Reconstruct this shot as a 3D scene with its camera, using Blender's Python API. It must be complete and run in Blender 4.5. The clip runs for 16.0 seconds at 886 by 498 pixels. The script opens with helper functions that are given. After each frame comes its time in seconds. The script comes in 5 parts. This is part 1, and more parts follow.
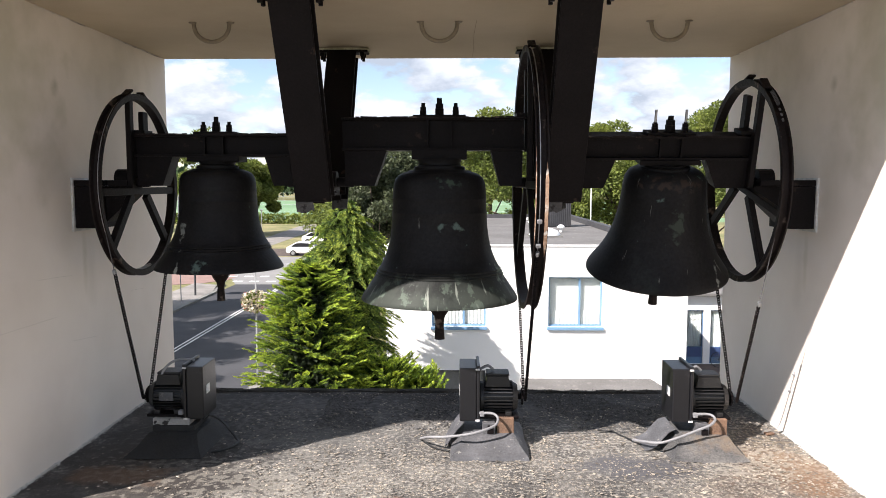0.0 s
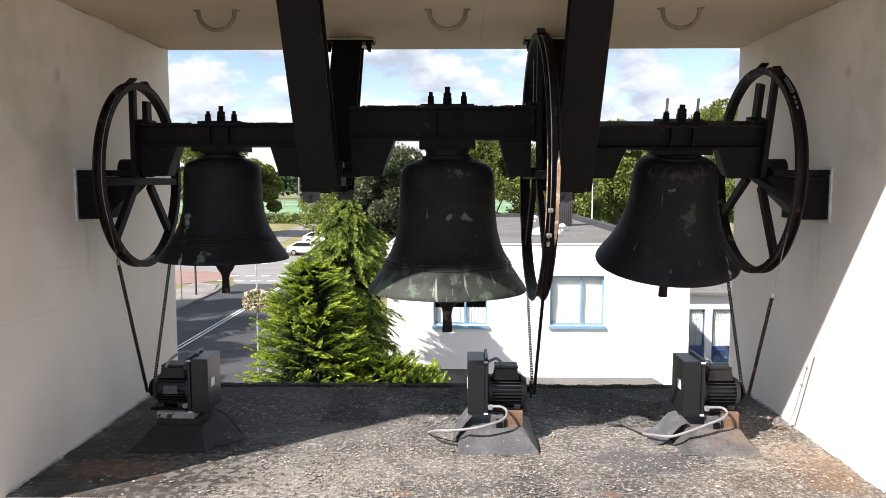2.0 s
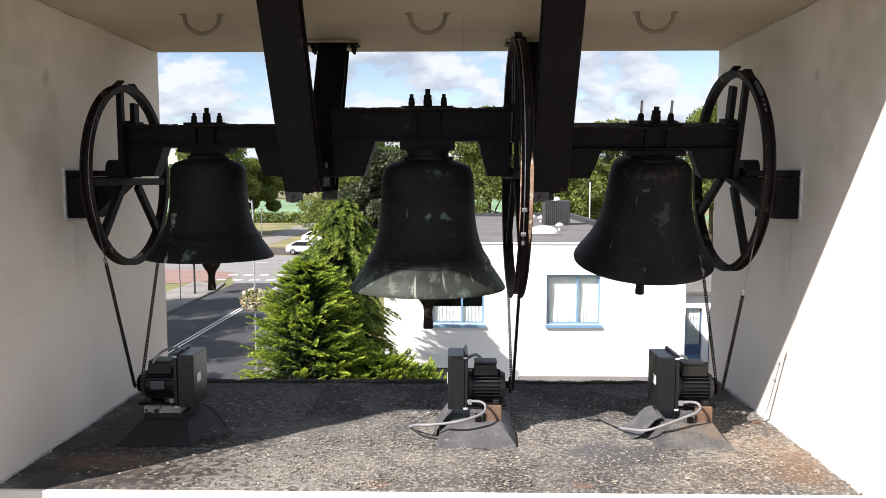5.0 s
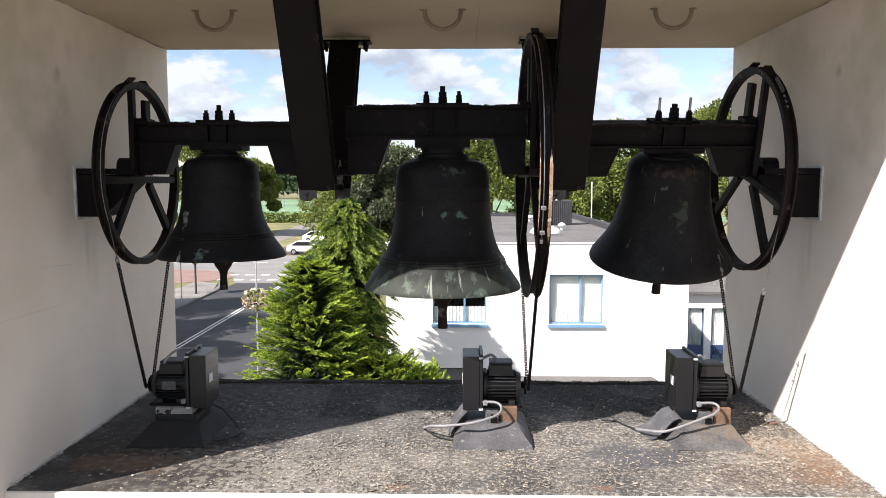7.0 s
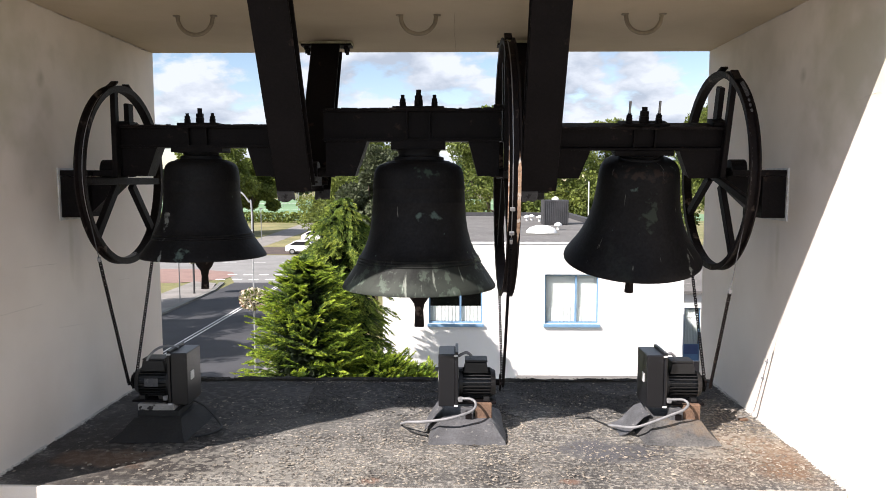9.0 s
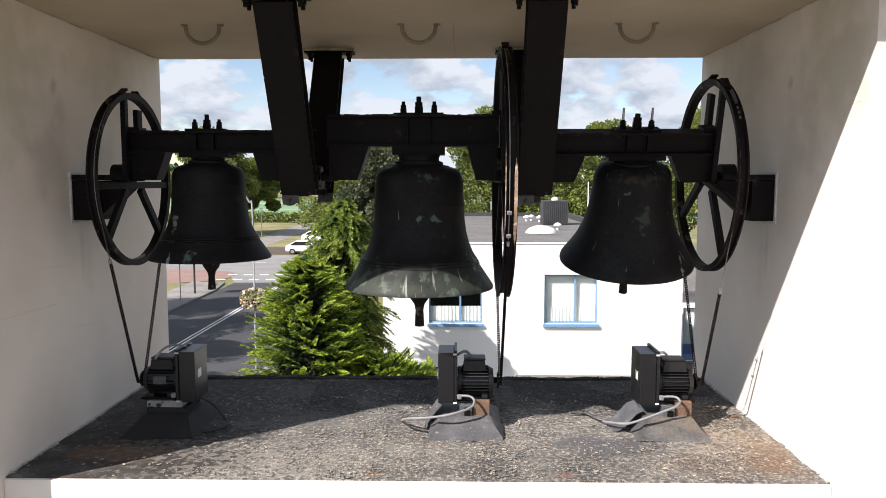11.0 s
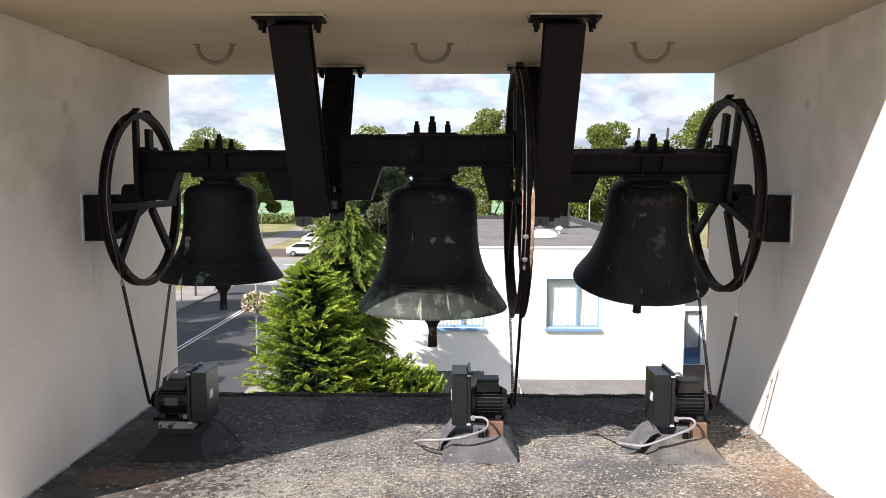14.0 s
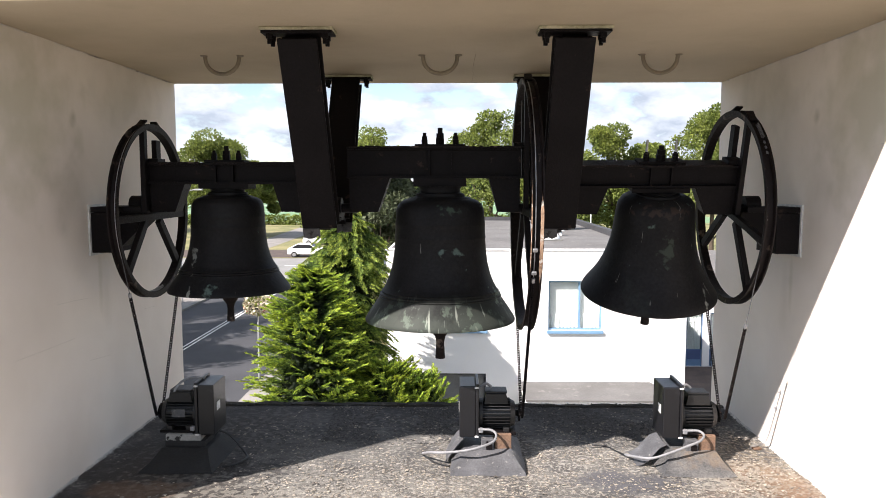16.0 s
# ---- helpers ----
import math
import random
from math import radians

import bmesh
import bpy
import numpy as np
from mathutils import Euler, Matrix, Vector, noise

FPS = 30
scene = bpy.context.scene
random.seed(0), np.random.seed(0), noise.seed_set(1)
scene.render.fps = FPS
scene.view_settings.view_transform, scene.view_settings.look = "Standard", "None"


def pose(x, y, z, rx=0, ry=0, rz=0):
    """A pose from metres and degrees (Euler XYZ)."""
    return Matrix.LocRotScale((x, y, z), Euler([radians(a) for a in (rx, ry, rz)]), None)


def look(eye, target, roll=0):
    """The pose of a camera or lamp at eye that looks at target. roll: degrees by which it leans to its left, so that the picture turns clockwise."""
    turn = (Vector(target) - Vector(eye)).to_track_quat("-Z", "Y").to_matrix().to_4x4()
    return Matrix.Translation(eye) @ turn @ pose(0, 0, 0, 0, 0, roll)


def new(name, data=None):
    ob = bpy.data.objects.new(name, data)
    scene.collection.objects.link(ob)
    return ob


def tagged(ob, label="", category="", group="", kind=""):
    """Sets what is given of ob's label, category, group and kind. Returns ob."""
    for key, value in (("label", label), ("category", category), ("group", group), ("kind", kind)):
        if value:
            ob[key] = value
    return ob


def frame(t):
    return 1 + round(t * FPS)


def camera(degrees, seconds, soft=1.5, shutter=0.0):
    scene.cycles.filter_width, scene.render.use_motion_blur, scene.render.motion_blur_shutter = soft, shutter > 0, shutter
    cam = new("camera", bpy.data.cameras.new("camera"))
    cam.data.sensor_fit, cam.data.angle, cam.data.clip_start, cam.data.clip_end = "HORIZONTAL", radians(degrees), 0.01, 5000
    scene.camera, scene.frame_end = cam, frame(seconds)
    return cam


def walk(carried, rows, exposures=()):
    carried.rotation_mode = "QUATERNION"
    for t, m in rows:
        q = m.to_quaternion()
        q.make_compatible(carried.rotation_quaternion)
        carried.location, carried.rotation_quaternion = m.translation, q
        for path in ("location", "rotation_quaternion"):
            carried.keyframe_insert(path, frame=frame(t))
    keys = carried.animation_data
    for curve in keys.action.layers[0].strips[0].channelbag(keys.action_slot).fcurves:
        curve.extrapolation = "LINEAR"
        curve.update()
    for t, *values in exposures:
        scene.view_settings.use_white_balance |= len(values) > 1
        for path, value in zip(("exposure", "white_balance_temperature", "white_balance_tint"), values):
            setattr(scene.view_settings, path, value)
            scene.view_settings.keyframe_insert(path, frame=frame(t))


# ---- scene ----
cam = camera(62.0, 16.0, 0.7)
PATH = [
    (0, (0.076, 0.222, 1.319), (0.038, 2.214, 1.139), 0.0),
    (0.5, (0.045, 0.235, 1.318), (0.007, 2.227, 1.137), -0.0),
    (1, (0.022, 0.239, 1.302), (-0.015, 2.231, 1.122), -0.0),
    (1.5, (0.009, 0.251, 1.304), (-0.029, 2.243, 1.124), -0.0),
    (2, (0.038, 0.267, 1.271), (-0.001, 2.258, 1.091), -0.0),
    (2.5, (0.096, 0.248, 1.262), (0.057, 2.239, 1.082), 0.0),
    (3, (0.147, 0.212, 1.251), (0.109, 2.203, 1.07), 0.0),
    (3.5, (0.178, 0.141, 1.262), (0.139, 2.132, 1.08), 0.0),
    (6, (0.089, 0.224, 1.276), (0.051, 2.215, 1.094), -0.0),
    (6.5, (0.07, 0.234, 1.267), (0.031, 2.225, 1.085), -0.0),
    (7, (0.062, 0.225, 1.266), (0.023, 2.216, 1.084), -0.0),
    (7.5, (0.069, 0.219, 1.274), (0.03, 2.211, 1.091), -0.0),
    (8, (0.101, 0.204, 1.279), (0.062, 2.195, 1.097), 0.0),
    (8.5, (0.14, 0.182, 1.279), (0.101, 2.173, 1.097), 0.0),
    (9, (0.183, 0.145, 1.275), (0.145, 2.137, 1.092), -0.0),
    (11.5, (0.188, 0.02, 1.306), (0.15, 2.011, 1.123), 0.0),
    (12, (0.164, 0.023, 1.317), (0.126, 2.014, 1.135), 0.0),
    (12.5, (0.145, 0.031, 1.332), (0.107, 2.022, 1.151), 0.0),
    (13, (0.128, 0.041, 1.355), (0.09, 2.032, 1.174), 0.0),
    (13.5, (0.121, 0.052, 1.377), (0.083, 2.043, 1.197), 0.0),
    (14, (0.117, 0.058, 1.394), (0.079, 2.05, 1.214), 0.0),
    (14.5, (0.107, 0.058, 1.407), (0.068, 2.05, 1.227), 0.0),
    (15, (0.11, 0.06, 1.421), (0.071, 2.051, 1.242), -0.0),
    (15.5, (0.106, 0.065, 1.438), (0.067, 2.057, 1.259), 0.1),
    (16, (0.08, 0.071, 1.452), (0.04, 2.063, 1.273), 0.0),
]
walk(cam, [(t, look(eye, target, roll)) for t, eye, target, roll in PATH], exposures=((0.0, 0.83, 6470, 16.0), (2.5, 0.82, 6470, 16.0), (3.5, 0.67, 6470, 16.0), (7.0, 0.75, 6470, 16.0), (9.0, 0.71, 6470, 16.0), (11.5, 0.53, 6470, 16.0), (14.0, 0.78, 6470, 16.0), (16.0, 0.92, 6470, 16.0)))

# ---- light: afternoon sun from behind and left of the camera, broken cloud ----
SUN_WAY = Vector((1.0, 0.78, -1.13)).normalized()
sun = new("sun", bpy.data.lights.new("sun", "SUN"))
sun.data.energy, sun.data.angle, sun.data.color = 6.0, radians(0.53), (1.0, 0.95, 0.87)
sun.matrix_world = look((-20, -16, 22), Vector((-20, -16, 22)) + SUN_WAY)


def sky_world():
    w = bpy.data.worlds.new("sky")
    scene.world = w
    w.use_nodes = True
    n, l = w.node_tree.nodes, w.node_tree.links
    n.clear()
    out, bg = n.new("ShaderNodeOutputWorld"), n.new("ShaderNodeBackground")
    sky = n.new("ShaderNodeTexSky")
    sky.sky_type, sky.sun_disc = "NISHITA", False
    sky.sun_elevation = math.asin(-SUN_WAY.z)
    sky.sun_rotation = math.atan2(-SUN_WAY.x, -SUN_WAY.y)
    sky.air_density, sky.dust_density = 1.0, 0.1
    tc, sep = n.new("ShaderNodeTexCoord"), n.new("ShaderNodeSeparateXYZ")
    l.new(tc.outputs["Generated"], sep.inputs[0])
    lift = n.new("ShaderNodeMath"); lift.operation = "ADD"; lift.inputs[1].default_value = 0.42
    l.new(sep.outputs["Z"], lift.inputs[0])
    top = n.new("ShaderNodeMath"); top.operation = "MAXIMUM"; top.inputs[1].default_value = 0.04
    l.new(lift.outputs[0], top.inputs[0])
    flat = []
    for k in "XY":
        d = n.new("ShaderNodeMath"); d.operation = "DIVIDE"
        l.new(sep.outputs[k], d.inputs[0]); l.new(top.outputs[0], d.inputs[1])
        flat.append(d)
    com = n.new("ShaderNodeCombineXYZ")
    east = n.new("ShaderNodeMath"); east.operation = "MULTIPLY"; east.inputs[1].default_value = -1.0
    l.new(flat[0].outputs[0], east.inputs[0])
    l.new(east.outputs[0], com.inputs[0]); l.new(flat[1].outputs[0], com.inputs[1])
    com.inputs[2].default_value = 6.1
    big = n.new("ShaderNodeTexNoise"); big.inputs["Scale"].default_value = 5.2
    big.inputs["Detail"].default_value, big.inputs["Roughness"].default_value = 9.0, 0.56
    near = n.new("ShaderNodeVectorMath"); near.operation = "MULTIPLY"; near.inputs[1].default_value = (0.975, 0.955, 1.0)
    l.new(com.outputs[0], near.inputs[0])
    above = n.new("ShaderNodeTexNoise"); above.inputs["Scale"].default_value = 5.2
    above.inputs["Detail"].default_value, above.inputs["Roughness"].default_value = 6.0, 0.52
    l.new(near.outputs[0], above.inputs["Vector"])
    l.new(com.outputs[0], big.inputs["Vector"])
    cover = n.new("ShaderNodeValToRGB")
    cover.color_ramp.elements[0].position, cover.color_ramp.elements[1].position = 0.42, 0.50
    l.new(big.outputs["Fac"], cover.inputs[0])
    shade = n.new("ShaderNodeMath"); shade.operation = "SUBTRACT"
    l.new(big.outputs["Fac"], shade.inputs[0]); l.new(above.outputs["Fac"], shade.inputs[1])
    spread = n.new("ShaderNodeMapRange")
    spread.inputs["From Min"].default_value, spread.inputs["From Max"].default_value = -0.13, 0.11
    l.new(shade.outputs[0], spread.inputs["Value"])
    tone = n.new("ShaderNodeValToRGB")
    tone.color_ramp.elements[0].position, tone.color_ramp.elements[1].position = 0.1, 0.9
    tone.color_ramp.elements[0].color = (3.3, 3.85, 4.5, 1)
    tone.color_ramp.elements[1].color = (5.5, 6.0, 6.4, 1)
    l.new(spread.outputs["Result"], tone.inputs[0])
    mix = n.new("ShaderNodeMix"); mix.data_type = "RGBA"
    l.new(cover.outputs[0], mix.inputs["Factor"])
    l.new(sky.outputs[0], mix.inputs["A"]); l.new(tone.outputs[0], mix.inputs["B"])
    l.new(mix.outputs["Result"], bg.inputs[0])
    bg.inputs[1].default_value = 0.10
    l.new(bg.outputs[0], out.inputs[0])


sky_world()


# ---- materials ----
def mat(name, base, rough=0.7, metal=0.0, dark=None, scale=3.0, amount=0.35, grain=60.0, bump=0.2, spots=None, spot_scale=8.0, spot_at=0.62, streak=1.0, per=0.0, spec=0.5, fine=0.15, trans=0.0, soft=0.05):
    """A node material: base colour broken up at two scales, optional spots or streaks of a second colour, bump."""
    m = bpy.data.materials.new(name)
    m.use_nodes = True
    n, l = m.node_tree.nodes, m.node_tree.links
    b = n["Principled BSDF"]
    b.inputs["Roughness"].default_value, b.inputs["Metallic"].default_value = rough, metal
    b.inputs["Specular IOR Level"].default_value = spec
    tc = n.new("ShaderNodeTexCoord")
    src = tc.outputs["Object"]
    if streak != 1.0:
        mp = n.new("ShaderNodeMapping"); mp.inputs["Scale"].default_value = (1, 1, streak)
        l.new(src, mp.inputs[0]); stretched = mp.outputs[0]
    else:
        stretched = src

    def nz(sc, detail, vec):
        t = n.new("ShaderNodeTexNoise")
        t.inputs["Scale"].default_value, t.inputs["Detail"].default_value, t.inputs["Roughness"].default_value = sc, detail, 0.6
        l.new(vec, t.inputs["Vector"])
        return t.outputs["Fac"]

    def ramp(fac, a, c):
        r = n.new("ShaderNodeMapRange")
        r.inputs["From Min"].default_value, r.inputs["From Max"].default_value = a, c
        l.new(fac, r.inputs["Value"])
        return r.outputs["Result"]

    def blend(fac, a, c):
        x = n.new("ShaderNodeMix"); x.data_type = "RGBA"
        l.new(fac, x.inputs["Factor"])
        for k, v in (("A", a), ("B", c)):
            if isinstance(v, tuple):
                x.inputs[k].default_value = (*v, 1)
            else:
                l.new(v, x.inputs[k])
        return x.outputs["Result"]

    dark = dark or tuple(c * (1 - amount) for c in base)
    col = blend(ramp(nz(scale, 6, src), 0.36, 0.66), dark, base)
    g = nz(grain, 3, src)
    lo = n.new("ShaderNodeMapRange")
    lo.inputs["From Min"].default_value, lo.inputs["From Max"].default_value = 0.3, 0.7
    lo.inputs["To Min"].default_value, lo.inputs["To Max"].default_value = 1 - fine, 1 + fine
    l.new(g, lo.inputs["Value"])
    mul = n.new("ShaderNodeVectorMath"); mul.operation = "SCALE"
    l.new(col, mul.inputs[0]); l.new(lo.outputs[0], mul.inputs["Scale"])
    col = mul.outputs[0]
    if per:
        info = n.new("ShaderNodeObjectInfo") if per > 0 else n.new("ShaderNodeNewGeometry")
        rnd = info.outputs["Random"] if per > 0 else info.outputs["Random Per Island"]
        pr = n.new("ShaderNodeMapRange")
        pr.inputs["To Min"].default_value, pr.inputs["To Max"].default_value = 1 - abs(per), 1 + abs(per)
        l.new(rnd, pr.inputs["Value"])
        sc = n.new("ShaderNodeVectorMath"); sc.operation = "SCALE"
        l.new(col, sc.inputs[0]); l.new(pr.outputs[0], sc.inputs["Scale"])
        col = sc.outputs[0]
    if spots:
        col = blend(ramp(nz(spot_scale, 5, stretched), spot_at, spot_at + soft), col, spots)
    l.new(col, b.inputs["Base Color"])
    if bump:
        bp = n.new("ShaderNodeBump")
        bp.inputs["Strength"].default_value, bp.inputs["Distance"].default_value = bump, 0.6 / grain
        l.new(g, bp.inputs["Height"]); l.new(bp.outputs[0], b.inputs["Normal"])
    if trans:
        t, ad = n.new("ShaderNodeBsdfTranslucent"), n.new("ShaderNodeMixShader")
        l.new(col, t.inputs[0]); ad.inputs[0].default_value = trans
        l.new(b.outputs[0], ad.inputs[1]); l.new(t.outputs[0], ad.inputs[2])
        l.new(ad.outputs[0], n["Material Output"].inputs[0])
    return m


def glass_mat():
    m = bpy.data.materials.new("window_glass")
    m.use_nodes = True
    b = m.node_tree.nodes["Principled BSDF"]
    b.inputs["Base Color"].default_value = (0.9, 0.95, 0.95, 1)
    b.inputs["Roughness"].default_value, b.inputs["Transmission Weight"].default_value = 0.02, 1.0
    b.inputs["IOR"].default_value = 1.1
    return m


WALL = mat("white_stucco", (0.785, 0.722, 0.66), 0.85, dark=(0.69, 0.623, 0.56), scale=1.1, grain=220, bump=0.25, fine=0.03, spots=(0.55, 0.505, 0.44), spot_scale=1.7, spot_at=0.66, soft=0.2)
# ceiling colour is tan and lowered to carry the dim bounce under the slab
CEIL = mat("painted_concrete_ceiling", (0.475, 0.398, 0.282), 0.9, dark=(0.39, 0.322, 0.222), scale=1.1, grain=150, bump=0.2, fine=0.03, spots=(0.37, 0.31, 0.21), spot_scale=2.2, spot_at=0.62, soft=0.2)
BITUMEN = mat("weathered_roofing_felt", (0.175, 0.164, 0.148), 0.93, dark=(0.062, 0.059, 0.056), scale=4.5, grain=110, bump=0.8, fine=0.5, spots=(0.30, 0.282, 0.25), spot_scale=44, spot_at=0.50, soft=0.09)
IRON = mat("black_painted_steel", (0.0076, 0.0058, 0.0063), 0.6, 0.0, scale=6, grain=90, bump=0.3, fine=0.3, spots=(0.032, 0.021, 0.017), spot_scale=14, spot_at=0.64, spec=0.13)
WORN = mat("worn_steel_end", (0.085, 0.082, 0.084), 0.75, 0.0, scale=9, grain=90, bump=0.4, fine=0.25, spots=(0.012, 0.009, 0.009), spot_scale=13, spot_at=0.53, soft=0.03)
RIM = mat("rusty_black_steel", (0.014, 0.0095, 0.009), 0.6, 0.0, scale=7, grain=80, bump=0.4, fine=0.3, spots=(0.13, 0.098, 0.08), spot_scale=12, spot_at=0.61, soft=0.1, spec=0.15)
def bronze(name, lip, seed, patches=()):
    """Dark bronze with verdigris smudges and pale drips; below the height lip the colour is paled for sunlight."""
    m = mat(name, (0.0135, 0.0128, 0.0135), 0.58, 0.1, dark=(0.008, 0.0075, 0.008), scale=5, grain=70, bump=0.12, fine=0.3, spec=0.14)
    n, l = m.node_tree.nodes, m.node_tree.links
    b = n["Principled BSDF"]
    col = b.inputs["Base Color"].links[0].from_socket
    tc = n.new("ShaderNodeTexCoord")

    def layer(col, scale, stretch, at, soft, colour, shift, low=None, strength=1.0, detail=6):
        mp = n.new("ShaderNodeMapping")
        mp.inputs["Scale"].default_value, mp.inputs["Location"].default_value = (1, 1, stretch), (shift, seed, 0)
        src = tc.outputs["Object"]
        if stretch < 0.3:
            sp = n.new("ShaderNodeSeparateXYZ")
            l.new(src, sp.inputs[0])
            an = n.new("ShaderNodeMath"); an.operation = "ARCTAN2"
            l.new(sp.outputs["X"], an.inputs[0]); l.new(sp.outputs["Y"], an.inputs[1])
            ar = n.new("ShaderNodeMath"); ar.operation = "MULTIPLY"; ar.inputs[1].default_value = 0.33
            l.new(an.outputs[0], ar.inputs[0])
            cm = n.new("ShaderNodeCombineXYZ")
            l.new(ar.outputs[0], cm.inputs[0]); l.new(sp.outputs["Z"], cm.inputs[2])
            src = cm.outputs[0]
        l.new(src, mp.inputs[0])
        t = n.new("ShaderNodeTexNoise")
        t.inputs["Scale"].default_value, t.inputs["Detail"].default_value, t.inputs["Roughness"].default_value = scale, detail, 0.65
        l.new(mp.outputs[0], t.inputs["Vector"])
        r = n.new("ShaderNodeMapRange")
        r.inputs["From Min"].default_value, r.inputs["From Max"].default_value = at, at + soft
        r.inputs["To Max"].default_value = strength
        l.new(t.outputs["Fac"], r.inputs["Value"])
        fac = r.outputs["Result"]
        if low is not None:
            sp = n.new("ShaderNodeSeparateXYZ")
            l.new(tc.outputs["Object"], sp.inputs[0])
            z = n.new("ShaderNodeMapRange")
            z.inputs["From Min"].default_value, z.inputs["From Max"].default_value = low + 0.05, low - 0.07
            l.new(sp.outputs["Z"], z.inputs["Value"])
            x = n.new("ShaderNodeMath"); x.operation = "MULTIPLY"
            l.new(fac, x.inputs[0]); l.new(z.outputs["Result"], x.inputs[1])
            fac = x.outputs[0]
        mx = n.new("ShaderNodeMix"); mx.data_type = "RGBA"
        l.new(fac, mx.inputs["Factor"]); l.new(col, mx.inputs["A"])
        mx.inputs["B"].default_value = (*colour, 1)
        return mx.outputs["Result"]

    col = layer(col, 3.2, 1.0, 0.60, 0.16, (0.05, 0.065, 0.055), 1.3, strength=0.26)
    col = layer(col, 7.5, 0.8, 0.675, 0.03, (0.11, 0.18, 0.155), 4.1, strength=0.8)
    col = layer(col, 26, 0.16, 0.675, 0.03, (0.24, 0.24, 0.215), 7.7, strength=0.6)
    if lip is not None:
        # paler ground stands in for the sun on the lip; drips are patina
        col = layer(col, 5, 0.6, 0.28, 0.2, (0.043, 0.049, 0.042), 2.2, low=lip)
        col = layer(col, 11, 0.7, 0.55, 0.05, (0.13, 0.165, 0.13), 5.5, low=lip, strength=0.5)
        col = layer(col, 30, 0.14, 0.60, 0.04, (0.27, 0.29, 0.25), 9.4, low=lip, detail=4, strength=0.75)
    sep = n.new("ShaderNodeSeparateXYZ")
    l.new(tc.outputs["Object"], sep.inputs[0])
    front = n.new("ShaderNodeMath"); front.operation = "LESS_THAN"; front.inputs[1].default_value = 0.0
    l.new(sep.outputs["Y"], front.inputs[0])
    rag = n.new("ShaderNodeTexNoise")
    rag.inputs["Scale"].default_value, rag.inputs["Detail"].default_value = 26.0, 5.0
    l.new(tc.outputs["Object"], rag.inputs["Vector"])
    for x, z, rx, rz, colour in patches:
        far = []
        for axis, at, r in (("X", x, rx), ("Z", z, rz)):
            d = n.new("ShaderNodeMath"); d.operation = "SUBTRACT"; d.inputs[1].default_value = at
            l.new(sep.outputs[axis], d.inputs[0])
            e = n.new("ShaderNodeMath"); e.operation = "DIVIDE"; e.inputs[1].default_value = r
            l.new(d.outputs[0], e.inputs[0])
            far.append(e)
        cv = n.new("ShaderNodeCombineXYZ")
        l.new(far[0].outputs[0], cv.inputs[0]); l.new(far[1].outputs[0], cv.inputs[1])
        ln = n.new("ShaderNodeVectorMath"); ln.operation = "LENGTH"
        l.new(cv.outputs[0], ln.inputs[0])
        ad = n.new("ShaderNodeMath"); ad.operation = "MULTIPLY_ADD"; ad.inputs[1].default_value = 5.0
        l.new(rag.outputs["Fac"], ad.inputs[0]); l.new(ln.outputs["Value"], ad.inputs[2])
        f = n.new("ShaderNodeMapRange")
        f.inputs["From Min"].default_value, f.inputs["From Max"].default_value = 3.2, 2.6
        f.inputs["To Max"].default_value = 0.85
        l.new(ad.outputs[0], f.inputs["Value"])
        g = n.new("ShaderNodeMath"); g.operation = "MULTIPLY"
        l.new(f.outputs["Result"], g.inputs[0]); l.new(front.outputs[0], g.inputs[1])
        mx = n.new("ShaderNodeMix"); mx.data_type = "RGBA"
        l.new(g.outputs[0], mx.inputs["Factor"]); l.new(col, mx.inputs["A"])
        mx.inputs["B"].default_value = (*colour, 1)
        col = mx.outputs["Result"]
    l.new(col, b.inputs["Base Color"])
    return m


GREEN, MINT, PALE = (0.04, 0.062, 0.045), (0.095, 0.135, 0.12), (0.24, 0.25, 0.23)
BRONZE = bronze("dark_patinated_bronze", None, 0.0, ((-0.01, -0.40, 0.05, 0.035, MINT), (-0.13, -0.25, 0.018, 0.07, PALE), (-0.12, -0.41, 0.01, 0.06, PALE)))
BRONZE_LARGE = bronze("bronze_with_sunlit_lip", -0.46, 3.0, ((0.06, -0.21, 0.060, 0.022, MINT), (0.30, -0.43, 0.04, 0.06, (0.13, 0.16, 0.12)), (0.05, 0.0, 0.06, 0.03, GREEN)))
BRONZE_WORN = bronze("scratched_bronze", None, 6.3, ((0.02, -0.15, 0.045, 0.085, (0.036, 0.047, 0.037)), (-0.06, -0.04, 0.02, 0.018, MINT), (0.23, -0.40, 0.012, 0.06, PALE), (0.0, 0.03, 0.14, 0.03, (0.035, 0.024, 0.019))))
MOTOR = mat("black_motor_casting", (0.010, 0.0098, 0.0105), 0.5, scale=8, grain=120, bump=0.3, fine=0.2)
BOX = mat("dark_grey_plastic", (0.012, 0.012, 0.0145), 0.36, spec=0.45, scale=4, grain=140, bump=0.08, fine=0.1, spots=(0.018, 0.018, 0.021), spot_scale=9, spot_at=0.62)
LEAD = mat("grey_lead_flashing", (0.105, 0.105, 0.112), 0.65, dark=(0.06, 0.06, 0.064), scale=7, grain=90, bump=0.3, fine=0.2, spots=(0.24, 0.23, 0.215), spot_scale=34, spot_at=0.60, soft=0.1)
RUSTLEAD = mat("rust_stained_flashing", (0.115, 0.11, 0.105), 0.8, dark=(0.05, 0.05, 0.052), scale=9, grain=100, bump=0.5, fine=0.35, spots=(0.155, 0.115, 0.08), spot_scale=6, spot_at=0.53, soft=0.2)
BITFLASH = mat("black_bitumen_flashing", (0.017, 0.0165, 0.0165), 0.8, scale=7, grain=90, bump=0.4, fine=0.3, spots=(0.05, 0.036, 0.028), spot_scale=9, spot_at=0.66, soft=0.12)
